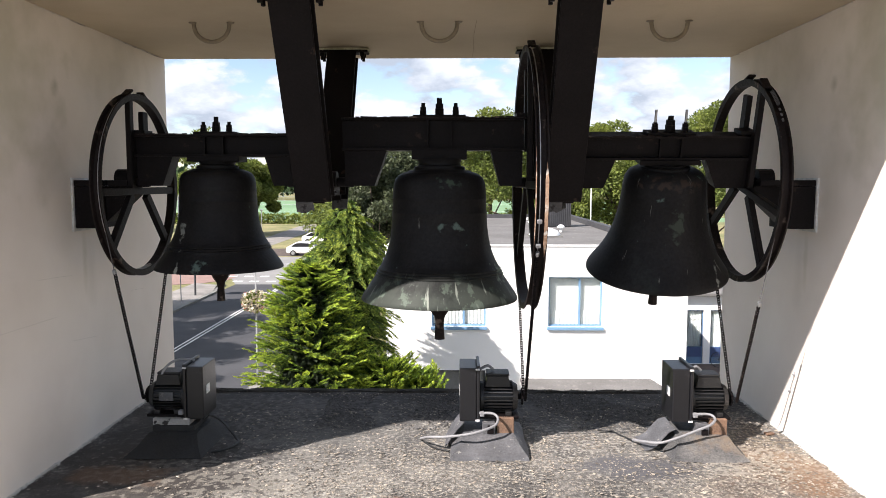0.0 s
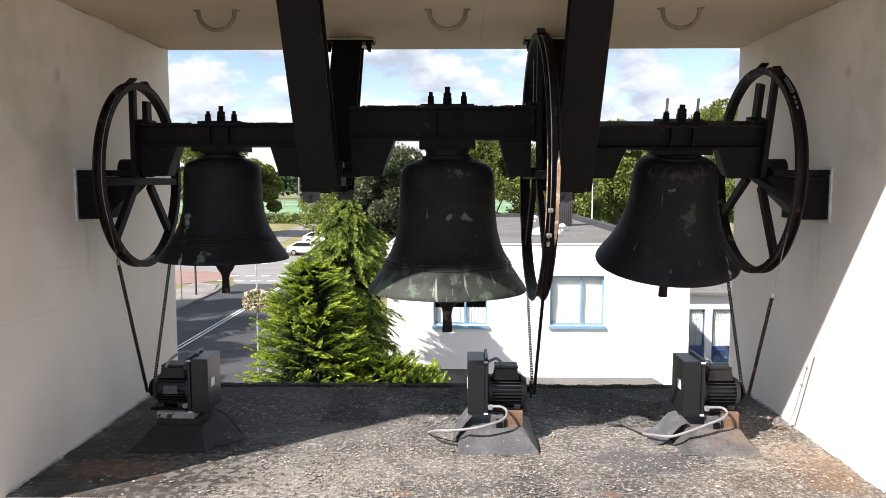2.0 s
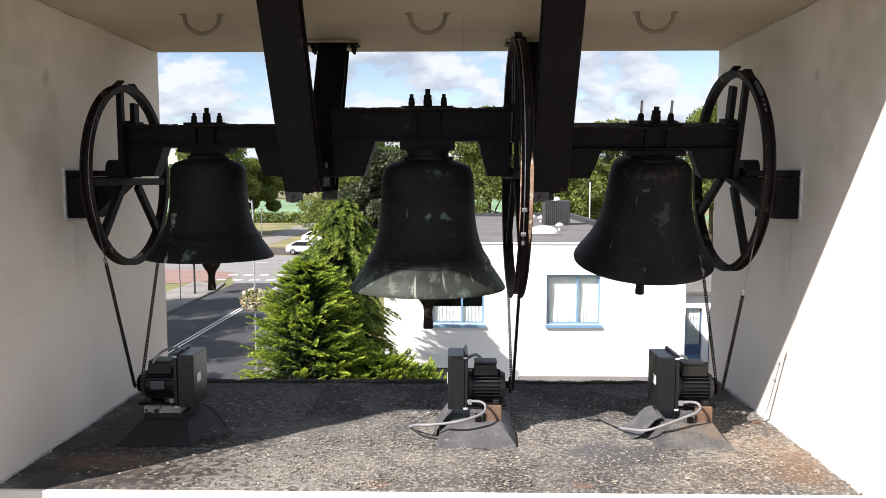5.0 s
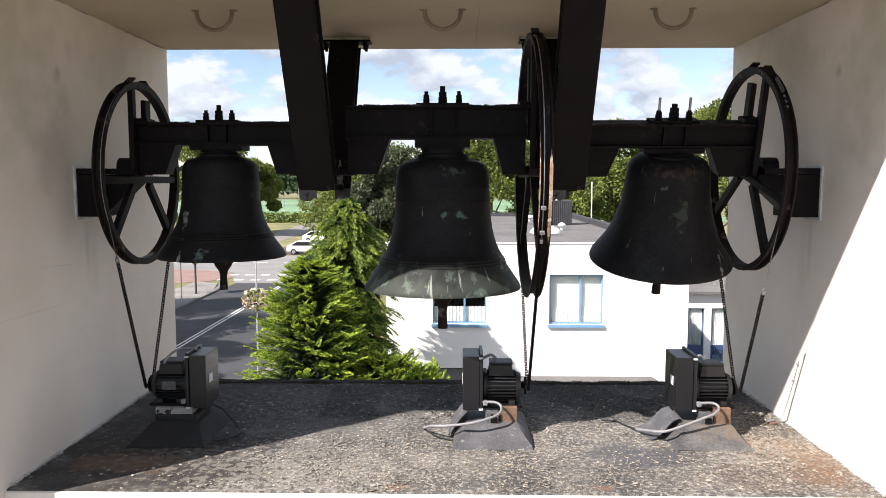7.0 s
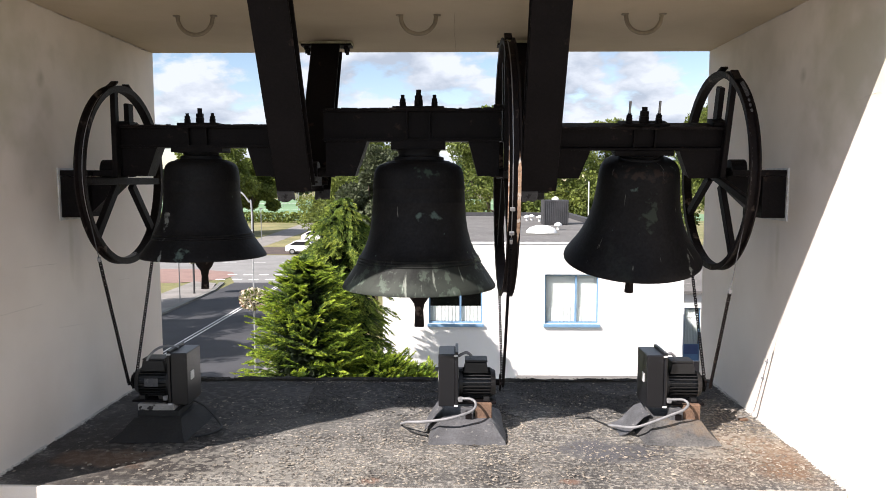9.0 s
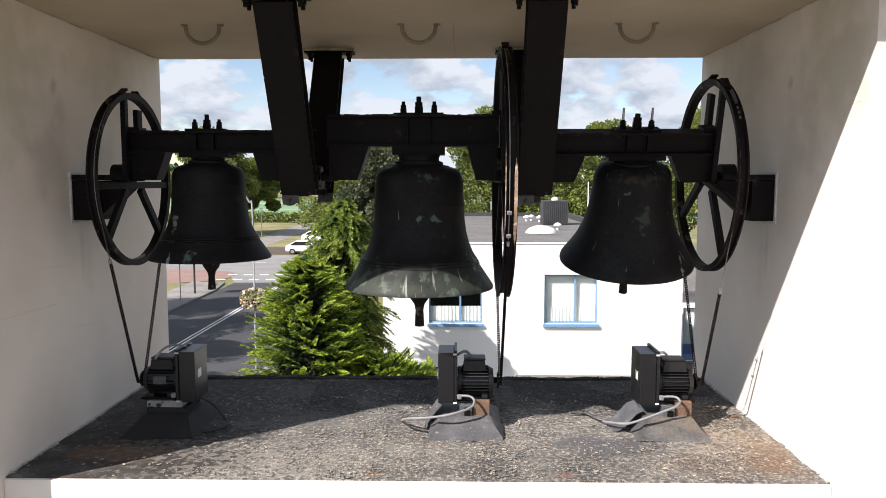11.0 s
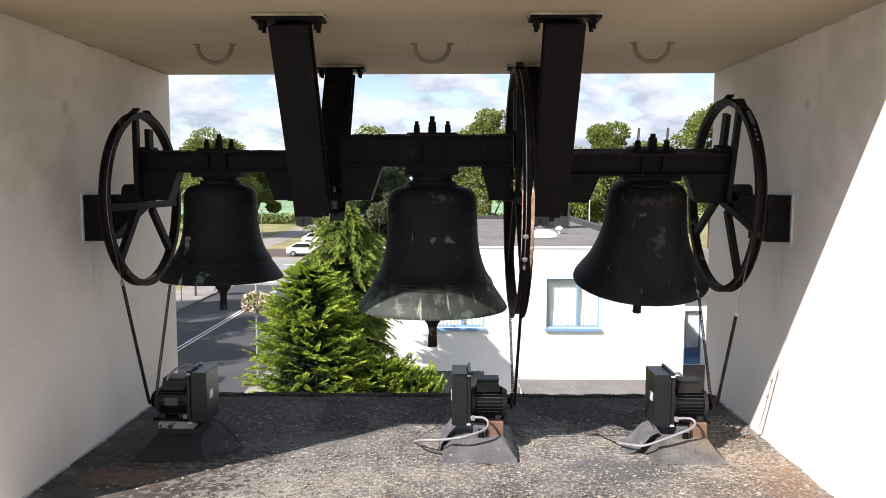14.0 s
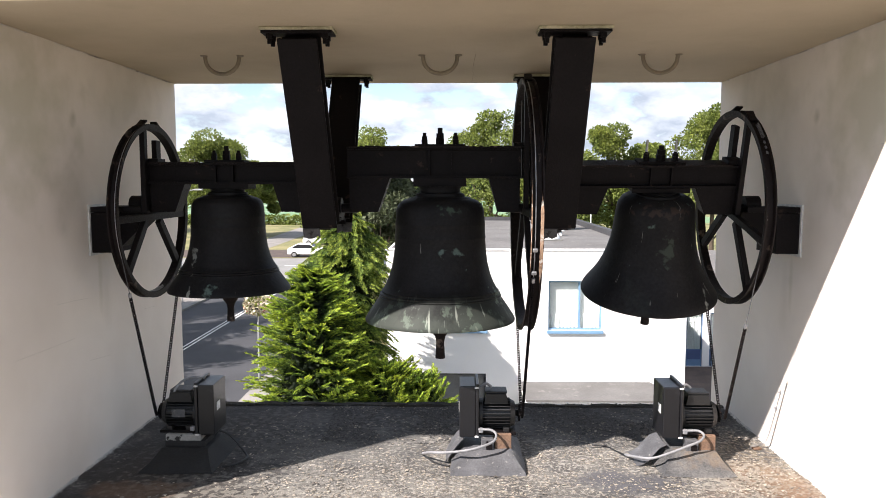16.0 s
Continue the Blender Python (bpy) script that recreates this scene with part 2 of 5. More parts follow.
EDGE = mat("mossy_roof_edge", (0.055, 0.05, 0.042), 0.95, dark=(0.025, 0.024, 0.022), scale=9, grain=110, bump=0.6, fine=0.4, spots=(0.13, 0.12, 0.095), spot_scale=26, spot_at=0.60, soft=0.1)
WOOD = mat("weathered_timber_block", (0.21, 0.12, 0.075), 0.85, dark=(0.10, 0.065, 0.045), scale=16, grain=90, bump=0.4, fine=0.25)
PEELED = mat("peeling_white_paint", (0.36, 0.345, 0.33), 0.85, scale=8, grain=90, bump=0.4, spots=(0.02, 0.018, 0.017), spot_scale=11, spot_at=0.55, soft=0.02)
LOOP = mat("painted_loop", (0.27, 0.225, 0.16), 0.7, scale=9, grain=120, bump=0.2)
MOSSY = mat("mossy_pale_paint", (0.50, 0.47, 0.33), 0.9, dark=(0.26, 0.25, 0.16), scale=12, grain=120, bump=0.3, fine=0.2)
CABLE = mat("grey_cable", (0.26, 0.26, 0.27), 0.55, scale=9, grain=200, bump=0.1)
BLACKCABLE = mat("black_cable", (0.02, 0.02, 0.02), 0.6, scale=9, grain=200, bump=0.1)
STEEL = mat("galvanised_steel", (0.42, 0.42, 0.43), 0.45, 0.7, scale=20, grain=200, bump=0.1)
PAPER = mat("white_sticker", (0.75, 0.75, 0.74), 0.6, scale=20, grain=200, bump=0.0)


# ---- building helpers ----
BASE = {}


def thing(name, at, label, category, group="", kind=""):
    ob = new(name)
    ob.empty_display_size = 0.1
    ob.location = at
    BASE[ob] = Vector(at)
    return tagged(ob, label, category, group, kind)


def part(name, bm, material, parent, label="", smooth=False):
    """Links a bmesh, built in world places, as one mesh under a thing or a part of it."""
    base = BASE[parent]
    bmesh.ops.translate(bm, verts=bm.verts, vec=-base)
    bmesh.ops.recalc_face_normals(bm, faces=bm.faces)
    me = bpy.data.meshes.new(name)
    bm.to_mesh(me)
    bm.free()
    me.materials.append(material)
    if smooth:
        me.polygons.foreach_set("use_smooth", [True] * len(me.polygons))
        me.set_sharp_from_angle(angle=radians(38))
    ob = new(name, me)
    ob.parent = parent
    BASE[ob] = base
    if label:
        tagged(ob, label)
    return ob


def solo(name, bm, material, label, category, group="", kind="", smooth=False):
    """A top-level thing or piece of the setting of one mesh."""
    me = bpy.data.meshes.new(name)
    bmesh.ops.recalc_face_normals(bm, faces=bm.faces)
    bm.to_mesh(me)
    bm.free()
    me.materials.append(material)
    if smooth:
        me.polygons.foreach_set("use_smooth", [True] * len(me.polygons))
        me.set_sharp_from_angle(angle=radians(38))
    ob = new(name, me)
    BASE[ob] = Vector((0, 0, 0))
    return tagged(ob, label, category, group, kind)


def box(x0, x1, y0, y1, z0, z1, bevel=0.0, bm=None, turn=None):
    own = bmesh.new()
    bmesh.ops.create_cube(own, size=1)
    bmesh.ops.scale(own, vec=(x1 - x0, y1 - y0, z1 - z0), verts=own.verts)
    if bevel:
        bmesh.ops.bevel(own, geom=own.edges[:], offset=bevel, segments=2, affect="EDGES", profile=0.6)
    if turn is not None:
        bmesh.ops.transform(own, matrix=turn, verts=own.verts)
    bmesh.ops.translate(own, vec=((x0 + x1) / 2, (y0 + y1) / 2, (z0 + z1) / 2), verts=own.verts)
    return merge(own, bm)


def merge(own, bm):
    if bm is None:
        return own
    me = bpy.data.meshes.new("tmp")
    own.to_mesh(me)
    own.free()
    bm.from_mesh(me)
    bpy.data.meshes.remove(me)
    return bm


def rod(p, q, r, seg=12, bm=None, r2=None):
    p, q = Vector(p), Vector(q)
    own = bmesh.new()
    bmesh.ops.create_cone(own, cap_ends=True, segments=seg, radius1=r, radius2=r if r2 is None else r2, depth=(q - p).length)
    turn = (q - p).to_track_quat("Z", "Y").to_matrix().to_4x4()
    bmesh.ops.transform(own, matrix=Matrix.Translation((p + q) / 2) @ turn, verts=own.verts)
    return merge(own, bm)


def bar(p, q, wide, thick, up=(1, 0, 0), bm=None, bevel=0.003):
    """A flat bar from p to q; up: the direction of its width."""
    p, q = Vector(p), Vector(q)
    z = (q - p).normalized()
    x = Vector(up) - z * z.dot(Vector(up))
    x.normalize()
    y = z.cross(x)
    m = Matrix((x, y, z)).transposed().to_4x4()
    own = bmesh.new()
    bmesh.ops.create_cube(own, size=1)
    bmesh.ops.scale(own, vec=(wide, thick, (q - p).length), verts=own.verts)
    if bevel:
        bmesh.ops.bevel(own, geom=own.edges[:], offset=bevel, segments=1, affect="EDGES")
    bmesh.ops.transform(own, matrix=Matrix.Translation((p + q) / 2) @ m, verts=own.verts)
    return merge(own, bm)


def lathe(profile, centre, axis="Z", seg=64, bm=None, closed=False):
    """Turns (radius, height) pairs about an axis through centre."""
    own = bmesh.new()
    rings = []
    for r, h in profile:
        ring = []
        for k in range(seg if r > 1e-5 else 1):
            a = 2 * math.pi * k / seg
            ring.append(own.verts.new((r * math.cos(a), r * math.sin(a), h)))
        rings.append(ring)
    pairs = list(zip(rings, rings[1:])) + ([(rings[-1], rings[0])] if closed else [])
    for a, b in pairs:
        for k in range(seg):
            j = (k + 1) % seg
            quad = [a[k % len(a)], a[j % len(a)], b[j % len(b)], b[k % len(b)]]
            uniq = list(dict.fromkeys(quad))
            if len(uniq) > 2:
                own.faces.new(uniq)
    turn = Matrix.Identity(4) if axis == "Z" else Matrix.Rotation(radians(90), 4, "Y")
    bmesh.ops.transform(own, matrix=Matrix.Translation(centre) @ turn, verts=own.verts)
    return merge(own, bm)


def tube(points, r, seg=8, bm=None, steps=6):
    """A round tube along a smooth line through points."""
    pts = [Vector(p) for p in points]
    line = []
    for k in range(len(pts) - 1):
        a, b, c, d = pts[max(k - 1, 0)], pts[k], pts[k + 1], pts[min(k + 2, len(pts) - 1)]
        for s in range(steps):
            u = s / steps
            line.append(0.5 * (2 * b + (c - a) * u + (2 * a - 5 * b + 4 * c - d) * u * u + (3 * b - a - 3 * c + d) * u ** 3))
    line.append(pts[-1])
    own = bmesh.new()
    rings = []
    for k, p in enumerate(line):
        way = (line[min(k + 1, len(line) - 1)] - line[max(k - 1, 0)]).normalized()
        side = way.orthogonal().normalized() if k == 0 else (side - way * way.dot(side)).normalized()
        up = way.cross(side)
        rings.append([own.verts.new(p + r * (math.cos(2 * math.pi * s / seg) * side + math.sin(2 * math.pi * s / seg) * up)) for s in range(seg)])
    for a, b in zip(rings, rings[1:]):
        for s in range(seg):
            own.faces.new((a[s], a[(s + 1) % seg], b[(s + 1) % seg], b[s]))
    own.faces.new(rings[0][::-1]); own.faces.new(rings[-1])
    return merge(own, bm)


def prism(outline, axis, a, b, bm=None):
    """A plate: an outline of pairs pushed from a to b along axis; the pairs are the other two coordinates in order."""
    own = bmesh.new()

    def put(u, v, w):
        return {"X": (w, u, v), "Y": (u, w, v), "Z": (u, v, w)}[axis]
    lo = [own.verts.new(put(u, v, a)) for u, v in outline]
    hi = [own.verts.new(put(u, v, b)) for u, v in outline]
    own.faces.new(lo); own.faces.new(hi[::-1])
    for k in range(len(lo)):
        j = (k + 1) % len(lo)
        own.faces.new((lo[j], lo[k], hi[k], hi[j]))
    return merge(own, bm)


# ---- belfry shell ----
W, Y0, Y1, H = 1.8, 3.135, 5.0, 2.105
AX_Y, AX_Z = 3.92, 1.32
GROUND = -6.7
solo("wall_west", box(-W - 0.28, -W, 2.95, Y1, GROUND, H + 0.002), WALL, "white stucco side wall of the open belfry", "wall", kind="structure")
solo("wall_east", box(W, W + 0.28, 2.95, Y1, GROUND, H + 0.002), WALL, "white stucco side wall with a sunlit front", "wall", kind="structure")
solo("ceiling", box(-W - 0.28, W + 0.28, 2.76, Y1, H, H + 0.28), CEIL, "painted concrete ceiling slab with its dim brown bounce in the colour", "ceiling", kind="structure")
solo("tower_body", box(-W + 0.002, W - 0.002, Y0 + 0.002, 4.74, GROUND, -0.03), WALL, "white stucco tower wall below the belfry", "wall", kind="structure")
solo("wall_front", box(-W + 0.002, W - 0.002, Y0 - 0.02, Y0, GROUND, -0.006, 0.004), WALL, "white stucco front face below the belfry floor", "wall", kind="structure")


def roof_floor():
    bm = bmesh.new()
    nx, ny = 120, 56
    grid = [[bm.verts.new((-W + 2 * W * i / nx, Y0 + (4.76 - Y0) * j / ny, 0.006 * noise.fractal(Vector((i * 0.13, j * 0.13, 1)), 1, 2, 4))) for j in range(ny + 1)] for i in range(nx + 1)]
    for i in range(nx):
        for j in range(ny):
            bm.faces.new((grid[i][j], grid[i + 1][j], grid[i + 1][j + 1], grid[i][j + 1]))
    rim = [e for e in bm.edges if e.is_boundary]
    out = bmesh.ops.extrude_edge_only(bm, edges=rim)
    bmesh.ops.translate(bm, vec=(0, 0, -0.02), verts=[v for v in out["geom"] if isinstance(v, bmesh.types.BMVert)])
    return bm


def stained(m, stains, scale=5.0, mul=1.6, soft=0.5, upright=False):
    """Adds ragged stains and shade tones at (x, y, radius, stretch, colour, strength); upright: at (y, z) on the side
    walls.
    """
    n, l = m.node_tree.nodes, m.node_tree.links
    b = n["Principled BSDF"]
    col = b.inputs["Base Color"].links[0].from_socket
    tc = n.new("ShaderNodeTexCoord")
    t = n.new("ShaderNodeTexNoise")
    t.inputs["Scale"].default_value, t.inputs["Detail"].default_value = scale, 7.0
    l.new(tc.outputs["Object"], t.inputs["Vector"])
    for x, y, r, sx, colour, k in stains:
        mp = n.new("ShaderNodeMapping")
        mp.vector_type = "TEXTURE"
        mp.inputs["Location"].default_value, mp.inputs["Scale"].default_value = (0, x, y) if upright else (x, y, 0), (50.0, r * sx, r) if upright else (r * sx, r, r)
        l.new(tc.outputs["Object"], mp.inputs[0])
        d = n.new("ShaderNodeVectorMath"); d.operation = "LENGTH"
        l.new(mp.outputs[0], d.inputs[0])
        ad = n.new("ShaderNodeMath"); ad.operation = "ADD"
        l.new(d.outputs["Value"], ad.inputs[0])
        nn = n.new("ShaderNodeMath"); nn.operation = "MULTIPLY"; nn.inputs[1].default_value = mul
        l.new(t.outputs["Fac"], nn.inputs[0]); l.new(nn.outputs[0], ad.inputs[1])
        f = n.new("ShaderNodeMapRange")
        f.inputs["From Min"].default_value, f.inputs["From Max"].default_value = mul / 2 + 1.05, mul / 2 + 1.05 - soft
        f.inputs["To Max"].default_value = k
        l.new(ad.outputs[0], f.inputs["Value"])
        mx = n.new("ShaderNodeMix"); mx.data_type = "RGBA"
        l.new(f.outputs["Result"], mx.inputs["Factor"]); l.new(col, mx.inputs["A"])
        mx.inputs["B"].default_value = (*colour, 1)
        col = mx.outputs["Result"]
    l.new(col, b.inputs["Base Color"])


# first tone serves tar patches and the shade over the left and back floor
TAR_SHADE, RUST = (0.033, 0.031, 0.031), (0.17, 0.095, 0.05)
# dark ellipses at left and back paint in the shade there; others are stains
stained(BITUMEN, ((-1.35, 3.7, 0.62, 1.1, TAR_SHADE, 0.95), (-1.4, 4.3, 0.65, 1.2, TAR_SHADE, 0.9), (0.6, 4.55, 0.50, 3.6, TAR_SHADE, 0.95), (-0.8, 4.5, 0.45, 2.4, TAR_SHADE, 0.9), (-1.65, 3.3, 0.3, 0.8, TAR_SHADE, 0.8), (1.6, 3.55, 0.34, 0.7, RUST, 0.6), (1.62, 3.95, 0.22, 0.8, TAR_SHADE, 0.7), (1.42, 3.33, 0.20, 1.6, RUST, 0.3), (-1.45, 3.6, 0.16, 1.2, RUST, 0.3), (0.92, 3.56, 0.17, 2.0, (0.075, 0.075, 0.083), 0.95), (0.6, 3.3, 0.2, 2.4, TAR_SHADE, 0.35), (-1.5, 3.55, 0.55, 1.0, (0.034, 0.028, 0.025), 0.75), (-0.75, 4.15, 0.42, 1.6, TAR_SHADE, 0.6), (-1.25, 3.42, 0.42, 1.3, (0.030, 0.025, 0.022), 0.8)))
FLAKE = (0.36, 0.335, 0.285)
stained(BITUMEN, ((-0.62, 3.32, 0.26, 1.7, FLAKE, 0.4), (-1.2, 3.5, 0.16, 2.0, FLAKE, 0.15), (1.35, 3.45, 0.26, 1.4, TAR_SHADE, 0.5), (1.62, 3.75, 0.30, 0.6, (0.22, 0.165, 0.105), 0.45), (1.45, 3.62, 0.20, 1.3, FLAKE, 0.5), (0.2, 3.22, 0.07, 4.0, TAR_SHADE, 0.6), (-0.55, 3.95, 0.50, 1.5, (0.10, 0.097, 0.09), 0.5), (-0.75, 4.45, 0.26, 2.2, (0.095, 0.09, 0.087), 0.45), (-1.35, 3.35, 0.16, 1.6, (0.10, 0.085, 0.068), 0.35), (0.75, 4.35, 0.30, 2.2, (0.10, 0.098, 0.095), 0.5)), 26.0, 8.0, 0.7)
stained(BITUMEN, ((-1.45, 3.42, 0.12, 2.2, RUST, 0.45), (1.68, 3.42, 0.34, 0.45, RUST, 0.3), (0.66, 3.20, 0.035, 1.6, (0.27, 0.14, 0.09), 0.45), (-0.2, 3.19, 0.035, 1.8, (0.27, 0.14, 0.09), 0.45)), 9.0, 2.0)
# first colour paints in the dim greenish bounce high up; others are stains
BOUNCE_TINT, SMOKE = (0.42, 0.40, 0.28), (0.46, 0.42, 0.35)
stained(WALL, ((3.25, 1.78, 0.48, 1.0, BOUNCE_TINT, 0.55), (3.68, 1.77, 0.05, 0.8, (0.30, 0.28, 0.20), 0.5), (3.62, 1.42, 0.22, 1.2, SMOKE, 0.35), (4.3, 1.9, 0.25, 1.8, SMOKE, 0.4), (3.885, 0.93, 0.16, 0.16, (0.40, 0.37, 0.24), 0.3), (3.95, 0.85, 0.20, 0.3, SMOKE, 0.2)), 6.0, 2.0, 0.9, True)
# browner patches behind the front trestle heads, olive and brown ones elsewhere
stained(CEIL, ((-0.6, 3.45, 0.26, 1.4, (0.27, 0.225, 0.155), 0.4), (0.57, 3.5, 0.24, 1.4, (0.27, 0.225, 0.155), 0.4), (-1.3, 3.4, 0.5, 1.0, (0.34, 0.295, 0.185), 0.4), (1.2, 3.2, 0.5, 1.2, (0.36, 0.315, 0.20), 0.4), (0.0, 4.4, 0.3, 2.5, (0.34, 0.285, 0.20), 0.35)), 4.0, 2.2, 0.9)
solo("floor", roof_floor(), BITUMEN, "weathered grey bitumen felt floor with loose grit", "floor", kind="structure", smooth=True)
lip = bmesh.new()
rows = []
for i in range(241):
    x = -W + 2 * W * i / 240
    d = [noise.fractal(Vector((x * 5, k * 3.3, 2)), 1, 2, 4) * 0.011 for k in range(4)]
    rows.append([lip.verts.new(p) for p in ((x, 4.752 + d[0], -0.02), (x, 4.762 + d[1], 0.010 + d[0]), (x, 4.795 + d[2], 0.015 + d[3]), (x, 4.815 + d[3] * 0.5, -0.05))])
for p, q in zip(rows, rows[1:]):
    for k in range(3):
        lip.faces.new((p[k], q[k], q[k + 1], p[k + 1]))
solo("edge_trim", lip, EDGE, "black bitumen edge strip along the floor", "trim", kind="structure")


# ---- bells ----
def bell_profile(R, h, z0, ringed=True):
    out = [(1.0, 0.0), (1.003, 0.012), (0.985, 0.035), (0.95, 0.068), (0.905, 0.108), (0.86, 0.148), (0.815, 0.186), (0.813, 0.192), (0.819, 0.198), (0.80, 0.206), (0.801, 0.212), (0.806, 0.218), (0.782, 0.228), (0.782, 0.234), (0.787, 0.24), (0.765, 0.25), (0.717, 0.30), (0.671, 0.37), (0.633, 0.46), (0.611, 0.56), (0.601, 0.655), (0.606, 0.662), (0.606, 0.668), (0.600, 0.68), (0.595, 0.76), (0.599, 0.768), (0.599, 0.774), (0.594, 0.786), (0.588, 0.85), (0.576, 0.895), (0.55, 0.93), (0.505, 0.955), (0.455, 0.968), (0.41, 0.975), (0.395, 0.983), (0.30, 0.992), (0.26, 1.0), (0.0, 1.0)]
    if not ringed:
        out = [(1.0, 0.0), (1.003, 0.012), (0.99, 0.04), (0.955, 0.075), (0.905, 0.12), (0.855, 0.165), (0.805, 0.215), (0.755, 0.275), (0.71, 0.34), (0.67, 0.41), (0.64, 0.48), (0.613, 0.55), (0.594, 0.64), (0.577, 0.74), (0.565, 0.84), (0.545, 0.91), (0.50, 0.955), (0.42, 0.985), (0.30, 1.0), (0.0, 1.0)]
    wall = [(0.0, 0.90), (0.32, 0.90), (0.45, 0.85), (0.51, 0.7), (0.535, 0.5), (0.64, 0.3), (0.75, 0.16), (0.88, 0.04), (0.96, 0.0)]
    return [(r * R, z0 + k * h) for r, k in wall + out]


def bolt(x, y, z, tall, r, bm=None):
    bm = rod((x, y, z), (x, y, z + tall), r * 0.55, 10, bm)
    rod((x, y, z), (x, y, z + r * 1.3), r, 6, bm)
    rod((x, y, z + r * 1.35), (x, y, z + r * 2.3), r * 0.9, 6, bm)
    return bm


def wheel(bell, x, r, zc, hw=0.024):
    """A grooved rim with one cross bar below the axle and two struts splayed down from it."""
    root = part("wheel", lathe([(r - 0.030, 0.003 - hw), (r, -hw), (r, 0.006 - hw), (r - 0.02, 0.011 - hw), (r - 0.02, hw - 0.011), (r, hw - 0.006), (r, hw), (r - 0.030, hw - 0.003)], (x, AX_Y, zc), "X", 72, closed=True), RIM, bell, "rusty black steel rope wheel rim", smooth=True)
    zb = zc - 0.028
    half = math.sqrt((r - 0.028) ** 2 - 0.028 ** 2)
    part("spoke", bar((x, AX_Y - half, zb), (x, AX_Y + half, zb), 0.028, 0.036), IRON, root)
    for k in (-1, 1):
        foot = Vector((0.735, -0.68)) * (r - 0.03)
        part("spoke", bar((x, AX_Y + k * 0.085, zb - 0.02), (x, AX_Y + k * foot.x, zc + foot.y), 0.028, 0.046), IRON, root)
    return root


def church_bell(name_x, R, z_lip, z_top, beam, end_x, wheel_x, wheel_r, wheel_z, label, side, bolt_tall, tilt=0.0, clap=0.0):
    """A bell on its cranked steel yoke with its wheel. beam: z of the yoke's underside and top; end_x: its two ends."""
    cx = name_x
    root = thing("church_bell", (cx, AX_Y, AX_Z), label, "bell", "swinging bells of the belfry")
    h = z_top - z_lip
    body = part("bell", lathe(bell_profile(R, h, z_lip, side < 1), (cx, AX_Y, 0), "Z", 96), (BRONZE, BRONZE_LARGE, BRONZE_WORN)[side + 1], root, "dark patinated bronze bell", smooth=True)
    # crown block between bell and yoke
    sw, st = (0.345, 0.042) if side == 0 else (0.41, 0.024)
    part("crown", lathe([(0.0, z_top - 0.01), (R * 0.33, z_top - 0.01), (R * 0.32, z_top + 0.008), (R * 0.27, z_top + 0.014), (R * 0.265, beam[0] - st - 0.016), (R * 0.29, beam[0] - st + 0.001), (0, beam[0] - st + 0.001)], (cx, AX_Y, 0), "Z", 40), BRONZE, root, smooth=True)
    part("saddle", box(cx - R * sw, cx + R * sw, AX_Y - 0.075, AX_Y + 0.075, beam[0] - st, beam[0] + 0.001, 0.002), IRON, root)
    # clapper: rod, ball and flight
    cl = lathe([(0, z_lip + h * 0.86), (0.016, z_lip + h * 0.86), (0.016, z_lip + 0.10), (R * 0.11, z_lip + 0.035), (R * 0.15, z_lip - 0.01), (R * 0.15, z_lip - R * 0.10), (R * 0.125, z_lip - R * 0.16), (R * 0.07, z_lip - R * 0.24), (R * 0.054, z_lip - R * 0.32), (R * 0.066, z_lip - R * 0.54), (0, z_lip - R * 0.54)], (cx, AX_Y, 0), "Z", 28)
    part("clapper", cl, RIM, root, "dark iron clapper with a rusty flight", smooth=True)
    # yoke: I-section beam with cranked end plates
    z0, z1 = beam
    a, b = end_x
    bm = box(a, b, AX_Y - 0.065, AX_Y + 0.065, z1 - 0.012, z1, 0.002)
    box(a, b, AX_Y - 0.065, AX_Y + 0.065, z0, z0 + 0.012, 0.002, bm)
    box(a, b, AX_Y - 0.035, AX_Y + 0.035, z0 + 0.01, z1 - 0.01, 0.0, bm)
    yoke = part("yoke", bm, IRON, root, "black steel beam yoke")
    for k in (-0.058, 0.058):
        part("stiffener", box(cx + k * R / 0.4 - 0.004, cx + k * R / 0.4 + 0.004, AX_Y - 0.06, AX_Y - 0.035, z0 + 0.012, z1 - 0.012), IRON, yoke)
    flakes, wander = bmesh.new(), np.random.default_rng(40 + side)
    for k in range(70):
        fx, fy = wander.uniform(a + 0.02, b - 0.02), AX_Y - 0.065 + wander.normal(0, 0.004)
        w, h = wander.uniform(0.004, 0.022), wander.uniform(0.0015, 0.005)
        box(fx - w, fx + w, fy - 0.004, fy + 0.006, z1 - 0.004, z1 + h, 0, flakes)
    tagged(part("flaking_rust", flakes, RIM, yoke), "thin rust flakes along the beam edge", kind="stuff")
    top = part("clamp_plate", box(cx - R * 0.33, cx + R * 0.33, AX_Y - 0.05, AX_Y + 0.05, z1 + 0.001, z1 + 0.014, 0.002), IRON, yoke)
    for k, f in ((-0.205, 1.0), (0.0, 1.35), (0.205, 1.0)):
        if side > 0 and k:
            stud = part("bolt", bolt(cx + k * R, AX_Y - 0.005, z1 + 0.014, 0.045, 0.0165), IRON, yoke)
            part("stud", rod((cx + k * R, AX_Y - 0.005, z1 + 0.05), (cx + k * R, AX_Y - 0.005, z1 + 0.014 + bolt_tall[0]), 0.0062, 10), STEEL, stud, "bright threaded stud")
        else:
            part("bolt", bolt(cx + k * R, AX_Y - 0.005, z1 + 0.014, bolt_tall[0 if k else 1], (0.0155 if side < 0 else 0.018) * f), IRON, yoke)
    reach = ((0.19, 0.155), (0.22, 0.165), (0.185, 0.22))[side + 1]
